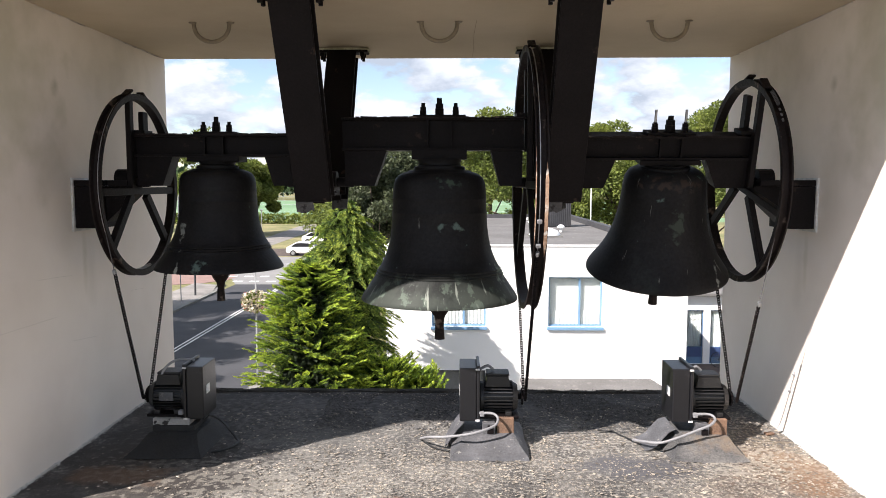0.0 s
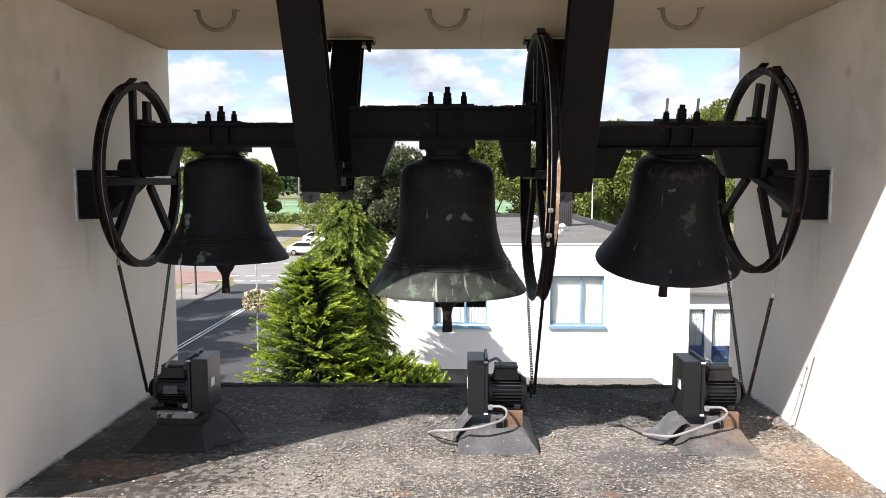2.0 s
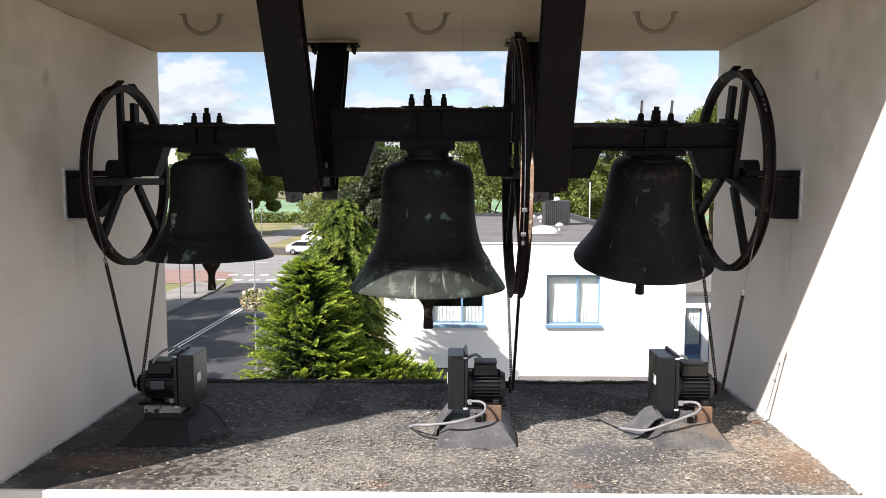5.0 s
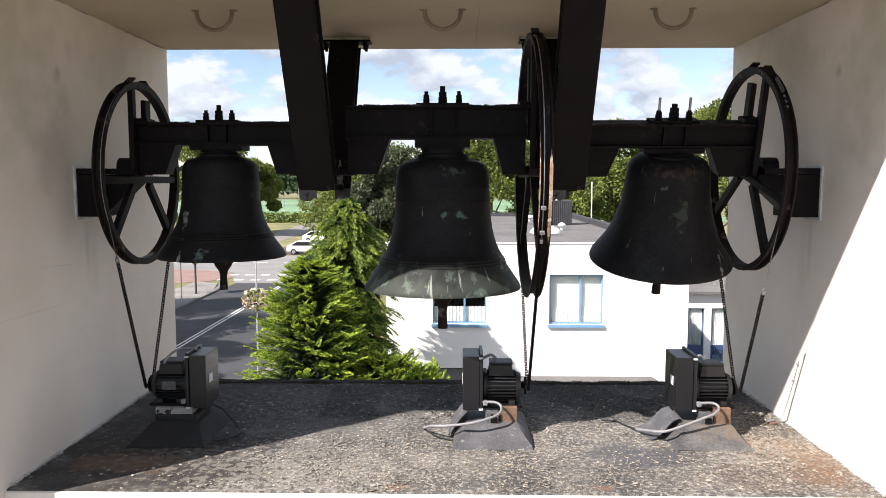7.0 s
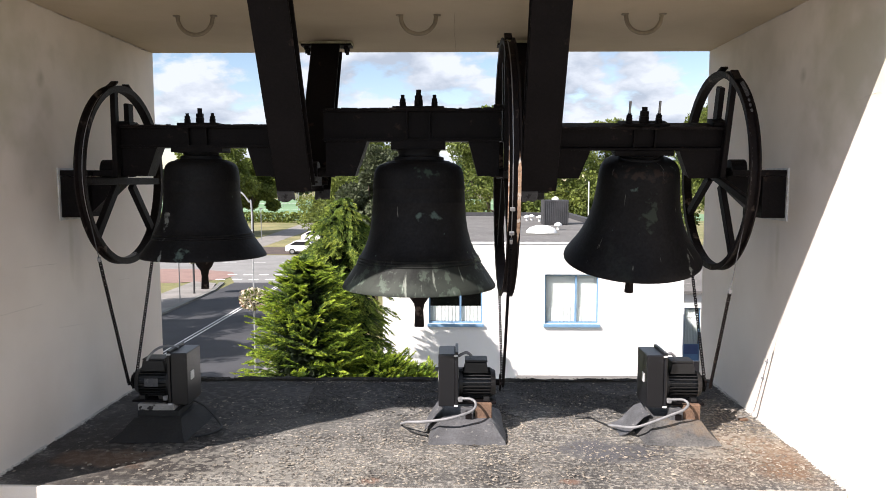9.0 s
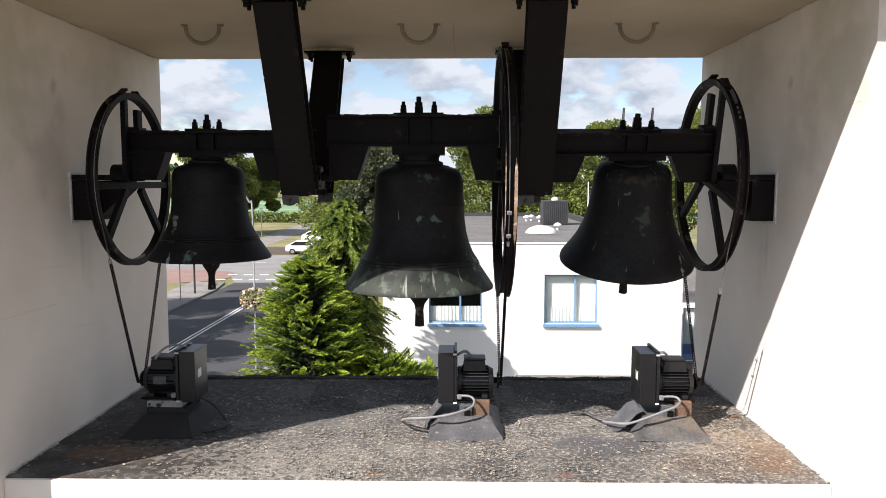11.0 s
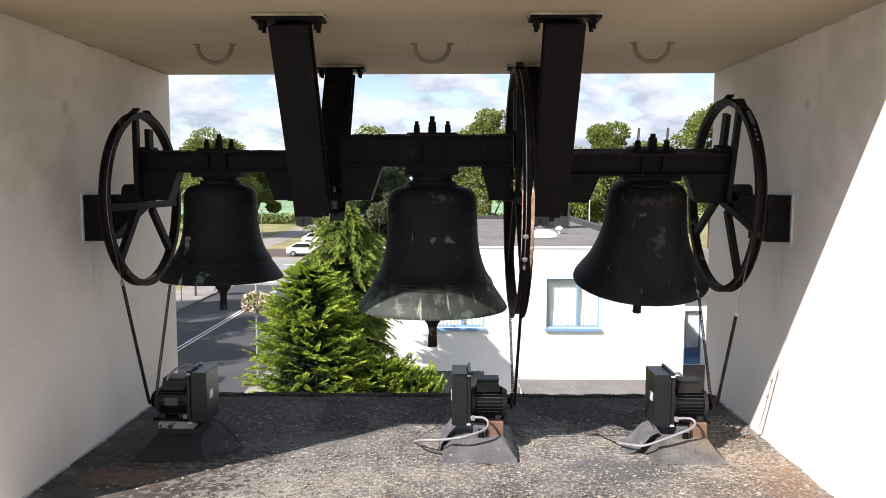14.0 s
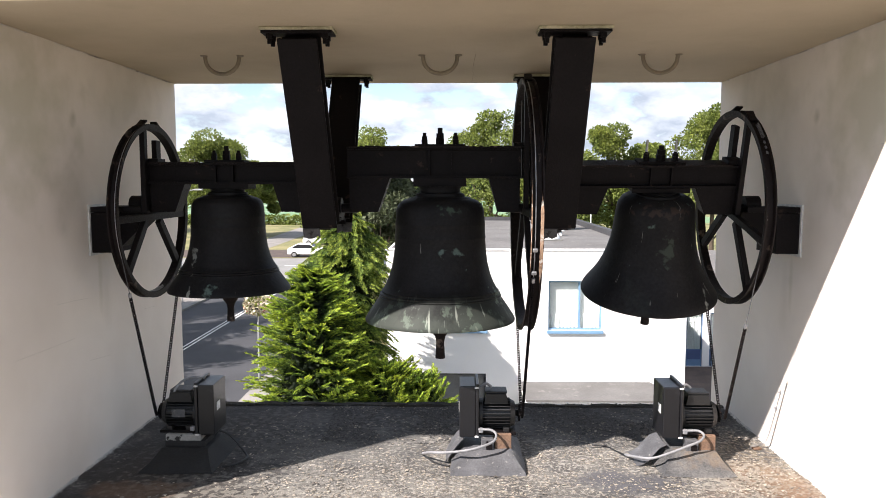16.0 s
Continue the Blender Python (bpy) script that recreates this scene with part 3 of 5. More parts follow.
    for x, s, long in ((a, 1, reach[0]), (b, -1, reach[1])):
        lo = AX_Z - 0.018
        outl = [(x + s * 0.012, z0), (x + s * long, z0), (x + s * long * 0.72, lo), (x + s * 0.012, lo)]
        part("end_plate", prism(outl, "Y", AX_Y - 0.05, AX_Y + 0.05), IRON, yoke)
        part("gudgeon", rod((x + s * 0.05, AX_Y, AX_Z), (x - s * 0.07, AX_Y, AX_Z), 0.024, 16), IRON, yoke)
    w = wheel(root, wheel_x, wheel_r, wheel_z, 0.024 if side else 0.029)
    for k, f, wd in ((-0.075, 1.0, 0.040), (0.085, 0.90, 0.060)):
        part("upright", bar((wheel_x, AX_Y + k, wheel_z - 0.01 if k < 0 else z0), (wheel_x, AX_Y + k, wheel_z + f * math.sqrt((wheel_r - 0.03) ** 2 - k * k)), 0.026, wd), IRON, w)
    inward = 1 if wheel_x < cx else -1
    xa, xb = sorted((wheel_x - inward * 0.014, wheel_x + inward * 0.062))
    part("bracket", box(xa, xb, AX_Y - 0.05, AX_Y + 0.05, z1 + 0.001, z1 + 0.022, 0.003), IRON, w)
    if side:
        e = b if side > 0 else a
        part("end_cap", box(e - 0.010, e - 0.001, AX_Y - 0.085, AX_Y + 0.064, z0 - 0.105, z1 - 0.001, 0.001), IRON, yoke)
    root.rotation_euler = (radians(tilt), 0, 0)
    return root


church_bell(-1.125, 0.314, 0.889, 1.393, (1.445, 1.555), (-1.522, -0.72), -1.53, 0.453, 1.303, "small dark bronze bell hanging from a black yoke", -1, (0.05, 0.075))
church_bell(-0.012, 0.392, 0.737, 1.388, (1.475, 1.635), (-0.49, 0.405), 0.428, 0.645, 1.335, "large dark bronze bell, its lip paled with painted sunlight and patina", 0, (0.06, 0.085))
church_bell(1.105, 0.355, 0.855, 1.398, (1.445, 1.56), (0.66, 1.50), 1.495, 0.496, 1.322, "dark bronze bell swung back on its yoke", 1, (0.105, 0.075), tilt=14.5)


# ---- steel trestles hung from the ceiling ----
def trestle(x):
    root = thing("bearing_trestle", (x, AX_Y, H), "black steel hanging trestle that carries the bell bearings", "steel frame", "hanging bell trestles")
    for y_top, y_low, s in ((3.27, 3.763, -1), (4.66, 4.137, 1)):
        p, q = Vector((x, y_top, H - 0.025)), Vector((x, y_low, 1.197))
        z = (q - p).normalized()
        back = Vector((0, s, 0)) - z * z.dot(Vector((0, s, 0)))
        back.normalize()
        cut = q - z * 0.062
        bm = bar(p + back * 0.045, cut + back * 0.045, 0.17, 0.012)
        bar(p - back * 0.045, cut - back * 0.045 + z * 0.02, 0.17, 0.012, bm=bm)
        bar(p, cut + z * 0.01, 0.10, 0.09, bm=bm, bevel=0)
        leg = part("leg", bm, IRON, root)
        # the flange runs on a little way below the web, its paint gone
        dx = Vector((-0.044 if s < 0 else 0.044, 0, 0))
        tip = bar(cut + back * 0.045 + z * 0.0008 + dx, q + back * 0.045 + dx, 0.082, 0.012, bevel=0)
        bmesh.ops.subdivide_edges(tip, edges=tip.edges[:], cuts=7, use_grid_fill=True)
        for v in tip.verts:
            d = (v.co - cut).dot(z)
            if d > 0.03:
                side = v.co.x - x
                v.co -= z * ((d - 0.03) * 0.5 * (noise.noise(Vector((side * 40, x * 3, 0))) + 0.5))
        part("worn_end", tip, WORN, leg, "pale worn lower end of the flange")
        pl = part("head_plate", box(x - 0.155, x + 0.155, y_top - 0.062, y_top + 0.062, H - 0.014, H - 0.002, 0.002), MOSSY, root, "mossy pale painted head plate")
        part("flange", box(x - 0.15, x + 0.15, y_top - 0.054, y_top + 0.054, H - 0.026, H - 0.0145, 0.002), IRON, root)
        for dx in (-0.118, 0.118):
            for dy in (-0.03, 0.03):
                bm = rod((x + dx, y_top + dy, H - 0.046), (x + dx, y_top + dy, H - 0.024), 0.015, 6)
                rod((x + dx, y_top + dy, H - 0.068), (x + dx, y_top + dy, H - 0.044), 0.0095, 8, bm)
                part("bolt", bm, IRON, pl)
    part("bearing_beam", box(x - 0.06, x + 0.06, 3.78, 4.10, 1.252, 1.276, 0.004), IRON, root)
    for dx in (-0.045, 0.045):
        bm = box(x + dx - 0.03, x + dx + 0.03, AX_Y - 0.09, AX_Y + 0.09, 1.276, 1.30, 0.004)
        rod((x + dx - 0.03, AX_Y, AX_Z), (x + dx + 0.03, AX_Y, AX_Z), 0.055, 20, bm)
        part("bearing", bm, IRON, root)


trestle(-0.60)
trestle(0.572)


def wall_bracket(s):
    root = thing("wall_bracket", (s * W, AX_Y, 1.21), "black steel bracket bolted to the white wall", "bracket", "wall brackets")
    X = lambda d: s * (W - d)

    def bx(d0, d1, *r):
        a, b = sorted((X(d0), X(d1)))
        return box(a, b, *r)
    part("wall_plate", bx(0.001, 0.010, 3.775, 4.045, 1.080, 1.341, 0.001), PAPER, root, "white-edged steel wall plate")
    part("beam_stub", bx(0.0105, 0.125, 3.788, 4.03, 1.095, 1.30, 0.004), IRON, root)
    part("flange", bx(0.0105, 0.155, 3.786, 4.035, 1.302, 1.330, 0.003), IRON, root)
    outl = [(X(0.125), 1.12), (X(0.125), 1.30), (X(0.27), 1.30), (X(0.27), 1.255)]
    part("gusset", prism(outl, "Y", 3.87, 3.97), IRON, root)
    bm = rod((X(0.17), AX_Y, 1.335), (X(0.245), AX_Y, 1.335), 0.05, 20)
    merge(bx(0.16, 0.26, 3.82, 4.02, 1.301, 1.33, 0.004), bm)
    part("bearing", bm, IRON, root)


wall_bracket(-1)
wall_bracket(1)


# ---- lifting loops in the ceiling ----
for x in (-1.136, -0.012, 1.11):
    pts = [(x - 0.094, 3.92, H + 0.01)] + [(x - 0.088 * math.cos(k * math.pi / 10), 3.92, H - 0.012 - 0.083 * math.sin(k * math.pi / 10)) for k in range(0, 11)] + [(x + 0.094, 3.92, H + 0.01)]
    bm = tube(pts, 0.0105, 8, steps=3)
    for d in (-0.094, 0.094):
        lathe([(0, -0.001), (0.020, -0.001), (0.017, -0.006), (0, -0.008)], (x + d, 3.92, H), "Z", 12, bm)
    solo("lifting_loop", bm, LOOP, "off-white painted steel lifting loop in the ceiling", "ceiling loop", "ceiling lifting loops", smooth=True)


# ---- ringing motors on the floor ----
def motor_unit(x, s, flash, label, loop=(), tail=(), flap=()):
    """x: middle of the housing box; s: 1 with the drive to the right, -1 to the left. flash: material of the base."""
    y = 3.90
    root = thing("ringing_motor", (x, y, 0.0), label, "electric motor", "bell ringing motors")
    X = lambda d: x + s * d

    def bx(d0, d1, *r):
        a, b = sorted((X(d0), X(d1)))
        return box(a, b, *r)
    # flashing: a skirt that runs out on the floor
    cx, lo, hi = X(0.10), 0.180, 0.125
    own = bmesh.new()
    rings = []
    for hw, hy, z in ((lo + 0.012, 0.262, 0.001), (lo + 0.006, 0.255, 0.02 if flash is LEAD else 0.008), (0.156, 0.195, 0.046 if flash is LEAD else 0.033), (hi, 0.125, 0.078), (hi - 0.01, 0.115, 0.080)):
        ring = []
        for k in range(48):
            a = 2 * math.pi * k / 48
            c, q = math.cos(a), math.sin(a)
            f = 1 / max(abs(c), abs(q))
            f = f * 0.93 + 0.07
            wob = 1 + 0.05 * noise.noise(Vector((c * 2 + x * 7, q * 2, z * 9)))
            ring.append(own.verts.new((cx + hw * c * f * wob, y - 0.02 + hy * q * f * wob, z + 0.004 * noise.noise(Vector((c * 3, q * 3 + x, 2))))))
        rings.append(ring)
    for a, b in zip(rings, rings[1:]):
        for k in range(48):
            own.faces.new((a[k], a[(k + 1) % 48], b[(k + 1) % 48], b[k]))
    own.faces.new(rings[-1])
    part("flashing", own, flash, root, "creased flashing skirt round the motor base", smooth=True)
    if s < 0:
        part("plinth", bx(0.0, 0.212, y - 0.112, y + 0.10, 0.078, 0.1085, 0.004), BITFLASH, root)
    part("timber_block", bx(0.14 if s > 0 else 0.025, 0.225 if s > 0 else 0.21, y - 0.11, y + 0.10, 0.062 if s > 0 else 0.109, 0.155 if s > 0 else 0.1425, 0.004), WOOD if s > 0 else PEELED, root, "weathered reddish timber block" if s > 0 else "block with peeling white paint")
    if s > 0:
        part("foot", bx(0.068, 0.132, y - 0.128, y - 0.07, 0.062, 0.135, 0.004), LEAD, root, "worn grey metal foot")
        clamp = bx(0.092, 0.124, y - 0.136, y - 0.1285, 0.082, 0.112, 0.003)
        rod((X(0.10), y - 0.142, 0.118), (X(0.10), y - 0.128, 0.118), 0.008, 6, clamp)
        part("clamp", clamp, IRON, root)
    if flap:
        # sheet folded up against the box side
        own, rows = bmesh.new(), []
        for d, z in flap:
            rows.append([own.verts.new((X(d) + 0.006 * noise.noise(Vector((k * 0.9, d * 9, x))), y - 0.125 + 0.20 * k / 6 + (d + 0.1) * 0.15, z + 0.007 * noise.noise(Vector((k * 0.8, d * 20, x + 4))))) for k in range(7)])
        for p, q in zip(rows, rows[1:]):
            for k in range(6):
                own.faces.new((p[k], p[k + 1], q[k + 1], q[k]))
        bmesh.ops.recalc_face_normals(own, faces=own.faces)
        bmesh.ops.solidify(own, geom=own.faces[:], thickness=0.004)
        part("flap", own, LEAD, root, "grey lead flap folded up beside the box", smooth=True)
    part("mounting_plate", bx(-0.02, 0.25, y - 0.085, y + 0.085, 0.143, 0.157, 0.003), IRON, root)
    # housing box with a lid on its outer face
    hb = part("housing_box", bx(-0.045, 0.04, y - 0.10, y + 0.10, 0.135, 0.405, 0.006), BOX, root, "dark grey plastic control box")
    part("lid", bx(0.0405, 0.056, y - 0.106, y + 0.106, 0.130, 0.418, 0.005), BOX, hb)
    for z in (0.142, 0.40):
        part("screw_cap", bx(0.034, 0.054, y - 0.112, y - 0.1065, z - 0.004, z + 0.004), PAPER, hb)
    part("sticker", bx(-0.0475, -0.0455, y - 0.055, y - 0.005, 0.255, 0.30), PAPER, hb, "small white sticker")
    # finned motor
    bm = rod((X(0.075), y, 0.235), (X(0.225), y, 0.235), 0.062, 28)
    body = part("motor_body", bm, MOTOR, root, "black finned motor body")
    fin = None
    for k in range(26):
        own = bmesh.new()
        if fin is None:
            bmesh.ops.create_cube(own, size=1)
            bmesh.ops.scale(own, vec=(0.142, 0.022, 0.0042), verts=own.verts)
            bmesh.ops.translate(own, vec=(0, 0.069, 0), verts=own.verts)
            fin = bpy.data.meshes.new("fin")
            own.to_mesh(fin)
            fin.materials.append(MOTOR)
        own.free()
        f = new("fin", fin)
        f.parent = body
        f.matrix_basis = Matrix.Translation(Vector((X(0.15), y, 0.235)) - BASE[body]) @ Matrix.Rotation(2 * math.pi * k / 26, 4, "X")
    part("end_bell", rod((X(0.222), y, 0.235), (X(0.247), y, 0.235), 0.076, 28, r2=0.062), MOTOR, body)
    part("fan_cover", rod((X(0.06), y, 0.235), (X(0.078), y, 0.235), 0.076, 28), MOTOR, body)
    if s < 0:
        part("nameplate", bx(0.115, 0.185, y - 0.0815, y - 0.0795, 0.225, 0.268), LEAD, body, "worn metal rating plate")
    part("terminal_box", prism([(X(0.085), 0.300), (X(0.21), 0.300), (X(0.20), 0.352), (X(0.095), 0.352)], "Y", y - 0.058, y + 0.058), MOTOR, body)
    part("terminal_lid", bx(0.09, 0.205, y - 0.05, y + 0.05, 0.3525, 0.364, 0.004), MOTOR, body)
    for d in (0.10, 0.20):
        part("motor_foot", bx(d - 0.015, d + 0.015, y - 0.08, y + 0.08, 0.157, 0.178, 0.003), MOTOR, body)
    # drive sprocket
    teeth = []
    for k in range(36):
        a = 2 * math.pi * k / 36
        r = 0.036 if k % 3 else 0.043
        teeth.append((y + r * math.cos(a), 0.235 + r * math.sin(a)))
    bm = prism(teeth, "X", X(0.268), X(0.276))
    rod((X(0.245), y, 0.235), (X(0.285), y, 0.235), 0.016, 14, bm)
    part("sprocket", bm, IRON, root)
    # cables
    if s > 0:
        run = [(X(0.055), y - 0.105, 0.178)] + [(X(d), yy, z) for d, yy, z in loop]
        part("cable", tube(run, 0.0066, 8), CABLE, root, "grey cable looping to the floor", smooth=True)
        part("cable_tail", tube([(X(d), yy, z) for d, yy, z in tail], 0.0042, 8), BLACKCABLE, root, smooth=True)
        part("upper_cable", tube([(X(0.056), y + 0.0, 0.372), (X(0.075), y - 0.005, 0.385), (X(0.10), y, 0.392), (X(0.125), y + 0.01, 0.372)], 0.0075, 8), CABLE, root, "light grey cable between box and motor", smooth=True)
    else:
        bm = tube([(X(-0.03), y - 0.02, 0.14), (X(-0.09), y + 0.01, 0.10), (X(-0.17), y - 0.01, 0.02), (X(-0.205), y - 0.08, 0.009), (X(-0.17), y - 0.17, 0.009), (X(-0.11), y - 0.20, 0.009)], 0.0065, 8)
        part("cable", bm, BLACKCABLE, root, "black cable lying on the floor", smooth=True)
        part("upper_cable", tube([(X(0.185), y - 0.05, 0.335), (X(0.17), y - 0.045, 0.375), (X(0.135), y - 0.03, 0.41), (X(0.09), y - 0.01, 0.422), (X(0.03), y, 0.412)], 0.0065, 8), CABLE, root, "light grey cable between box and motor", smooth=True)
    part("cable_gland", bx(0.056, 0.078, y - 0.118, y - 0.092, 0.163, 0.187, 0.005), CABLE, root)
    return X(0.272)


motor_unit(0.135, 1, LEAD, "black motor with control box on a grey flashing",
           ((0.115, 3.775, 0.184), (0.143, 3.755, 0.168), (0.128, 3.715, 0.144), (0.062, 3.685, 0.126), (-0.009, 3.68, 0.109), (-0.117, 3.71, 0.086), (-0.20, 3.78, 0.060), (-0.238, 3.85, 0.028)),
           ((-0.238, 3.85, 0.026), (-0.235, 3.865, 0.014), (-0.175, 3.78, 0.010), (-0.096, 3.722, 0.012)),
           ((-0.112, 0.012), (-0.085, 0.055), (-0.052, 0.100), (-0.022, 0.132)))
motor_unit(1.185, 1, RUSTLEAD, "black motor with box on rust-stained flashing",
           ((0.128, 3.775, 0.186), (0.150, 3.75, 0.170), (0.118, 3.72, 0.150), (0.068, 3.71, 0.133), (-0.035, 3.695, 0.098), (-0.125, 3.71, 0.064), (-0.195, 3.80, 0.040), (-0.215, 3.88, 0.018)),
           ((-0.215, 3.88, 0.016), (-0.255, 3.97, 0.009), (-0.285, 4.03, 0.008), (-0.36, 4.06, 0.007)),
           ((-0.185, 0.007), (-0.155, 0.012), (-0.125, 0.030), (-0.095, 0.062), (-0.065, 0.092), (-0.03, 0.108)))
motor_unit(-1.235, -1, BITFLASH, "black motor with box on dark bitumen flashing")


def chain_drive(x, r, z_wheel, label):
    """Roller chain up both sides from the sprocket, ending in wire on the wheel rim."""
    root = thing("drive_chain", (x, 3.90, 0.2), label, "chain", "drive chains")
    zs, ys = 0.235, 3.90
    for s in (-1, 1):
        p = Vector((x, ys + s * 0.04, zs - 0.01))
        a = radians(-28)
        q = Vector((x, AX_Y + s * r * math.cos(a) * 1.0, z_wheel + r * math.sin(a)))
        way = (q - p)
        L = way.length
        way.normalize()
        stop = L * (0.97 if r > 0.6 else 0.61 if x > 1 and s < 0 else 0.88 if x > 1 else 0.78)
        pitch = 0.0135
        bm = bmesh.new()
        k, d = 0, 0.0
        side = way.cross(Vector((1, 0, 0)))
        while d < stop:
            c = p + way * (d + pitch / 2)
            off = 0.0064 if k % 2 else 0.0044
            for e in (-1, 1):
                bar(c - way * pitch * 0.60 + Vector((e * off, 0, 0)), c + way * pitch * 0.60 + Vector((e * off, 0, 0)), 0.0020, 0.0092, bm=bm, bevel=0)
            bar(c - way * pitch * 0.27 - way * pitch / 2, c + way * pitch * 0.27 - way * pitch / 2, 0.0125, 0.0075, bm=bm, bevel=0)
            d += pitch
            k += 1
        part("chain_run", bm, RIM if x > 1 and s < 0 else IRON, root)
        part("wire", tube([p + way * stop, p + way * (L * 0.5 + stop * 0.5), q], 0.0021, 6), LEAD, root, "thin steel wire")
        part("clamp", rod(p + way * (stop - 0.008), p + way * (stop + 0.012), 0.0085, 10), STEEL, root)
    for s in (-1, 1):
        rim = [(x, AX_Y + s * r * math.cos(radians(k)), z_wheel + r * math.sin(radians(k))) for k in range(-28, 85, 8)]
        part("rim_wire", tube(rim, 0.0026, 6, steps=1), STEEL, root)


chain_drive(-1.517, 0.446, 1.303, "black roller chain from motor to small wheel")
chain_drive(0.42, 0.637, 1.335, "black roller chain beside the large bell")
chain_drive(1.478, 0.488, 1.322, "black roller chain by the white wall")


# ================= outside =================
GRASS = mat("dry_lawn", (0.26, 0.225, 0.105), 0.95, dark=(0.12, 0.13, 0.045), scale=0.22, grain=9, bump=0.0, fine=0.25)
FIELD = mat("green_sports_turf", (0.17, 0.28, 0.15), 0.95, dark=(0.12, 0.22, 0.11), scale=0.05, grain=5, bump=0.0, fine=0.12)
ASPHALT = mat("grey_asphalt", (0.050, 0.051, 0.057), 0.9, dark=(0.038, 0.039, 0.044), scale=0.5, grain=30, bump=0.1, fine=0.15)
ASPHALT_OLD = mat("pale_old_asphalt", (0.24, 0.235, 0.23), 0.9, dark=(0.19, 0.187, 0.182), scale=0.4, grain=30, bump=0.1, fine=0.12)
PAVING = mat("grey_paving", (0.26, 0.242, 0.225), 0.9, dark=(0.18, 0.168, 0.155), scale=0.8, grain=24, bump=0.1, fine=0.15)
REDPAVE = mat("red_cycle_path", (0.27, 0.175, 0.15), 0.9, dark=(0.22, 0.14, 0.12), scale=0.6, grain=24, bump=0.1, fine=0.12)
BROWNPAVE = mat("brown_brick_paving", (0.105, 0.075, 0.062), 0.9, dark=(0.06, 0.045, 0.04), scale=1.2, grain=20, bump=0.1, fine=0.2)
# only for the unseen slab that tunes the light on the west wall
BOUNCE_BROWN = mat("brown_bounce_brick", (0.20, 0.165, 0.13), 0.9, dark=(0.14, 0.115, 0.09), scale=0.9, grain=20, bump=0.1, fine=0.2)
DOORBLUE = mat("dark_blue_door_paint", (0.09, 0.17, 0.29), 0.5, scale=3.0, grain=50, bump=0.05, amount=0.15)
WHITEPAINT = mat("white_road_paint", (0.72, 0.72, 0.70), 0.8, scale=2.0, grain=40, bump=0.0, amount=0.15)
RENDERED = mat("white_rendered_facade", (0.80, 0.79, 0.77), 0.85, dark=(0.76, 0.75, 0.73), scale=0.6, grain=60, bump=0.1, fine=0.02)
GREYPLINTH = mat("grey_plinth", (0.20, 0.198, 0.185), 0.85, scale=1.0, grain=40, bump=0.1)
ROOFFELT = mat("grey_roof_felt", (0.15, 0.145, 0.14), 0.9, dark=(0.11, 0.105, 0.10), scale=0.7, grain=20, bump=0.2, fine=0.15, spots=(0.19, 0.18, 0.17), spot_scale=3, spot_at=0.6, streak=6)
BLUE = mat("blue_painted_timber", (0.17, 0.31, 0.47), 0.5, scale=3.0, grain=50, bump=0.05, amount=0.15)
NAVY = mat("dark_blue_panel", (0.04, 0.07, 0.17), 0.5, scale=3.0, grain=50, bump=0.0, amount=0.15)
CURTAIN = mat("white_net_curtain", (0.80, 0.80, 0.78), 0.9, scale=8, grain=60, bump=0.0, amount=0.1, trans=0.3)
DARKROOM = mat("dim_room", (0.05, 0.045, 0.04), 0.9, scale=1.0, grain=20, bump=0.0)
PLASTIC = mat("white_plastic_dome", (0.80, 0.80, 0.78), 0.35, scale=3.0, grain=50, bump=0.0, amount=0.06)
DARKMETAL = mat("dark_corrugated_metal", (0.06, 0.06, 0.065), 0.6, scale=3.0, grain=30, bump=0.1)
GLASS = glass_mat()
CARWHITE = mat("white_car_paint", (0.78, 0.78, 0.78), 0.25, scale=1, grain=100, bump=0.0, amount=0.03, fine=0.01)
CARGLASS = mat("dark_car_glass", (0.02, 0.022, 0.025), 0.08, scale=1, grain=60, bump=0.0, fine=0.0)
RUBBER = mat("black_rubber", (0.02, 0.02, 0.02), 0.8, scale=6, grain=60, bump=0.1)
LAMPGREY = mat("pale_grey_lamp_paint", (0.42, 0.43, 0.44), 0.5, scale=4, grain=60, bump=0.0)
BARK = mat("brown_bark", (0.10, 0.075, 0.055), 0.95, scale=6, grain=40, bump=0.5, fine=0.3)
CONIFER_GREEN = mat("fresh_green_conifer", (0.36, 0.42, 0.065), 0.7, dark=(0.16, 0.23, 0.035), scale=2.4, grain=9, bump=0.0, fine=0.3, per=-0.4, trans=0.35)
CONIFER = mat("golden_green_conifer", (0.46, 0.54, 0.05), 0.7, dark=(0.22, 0.33, 0.035), scale=2.4, grain=9, bump=0.0, fine=0.3, per=-0.4, trans=0.35)
CONIFER_OLD = mat("older_conifer_green", (0.14, 0.215, 0.032), 0.75, dark=(0.045, 0.085, 0.017), scale=2.0, grain=9, bump=0.0, fine=0.3, per=-0.4, trans=0.3)
# near-black green: self-shade between the boughs is put into this colour
CONIFER_SHADE = mat("conifer_shade_green", (0.022, 0.035, 0.012), 0.9, scale=1.6, grain=9, bump=0.0, fine=0.3, per=-0.4)
LEAF = mat("linden_leaves", (0.20, 0.235, 0.045), 0.7, dark=(0.10, 0.14, 0.03), scale=0.5, grain=4, bump=0.0, fine=0.3, per=-0.45, trans=0.35)
LEAF_DARK = mat("grey_green_leaves", (0.10, 0.12, 0.06), 0.7, dark=(0.06, 0.075, 0.035), scale=0.5, grain=4, bump=0.0, fine=0.3, per=-0.45, trans=0.25)
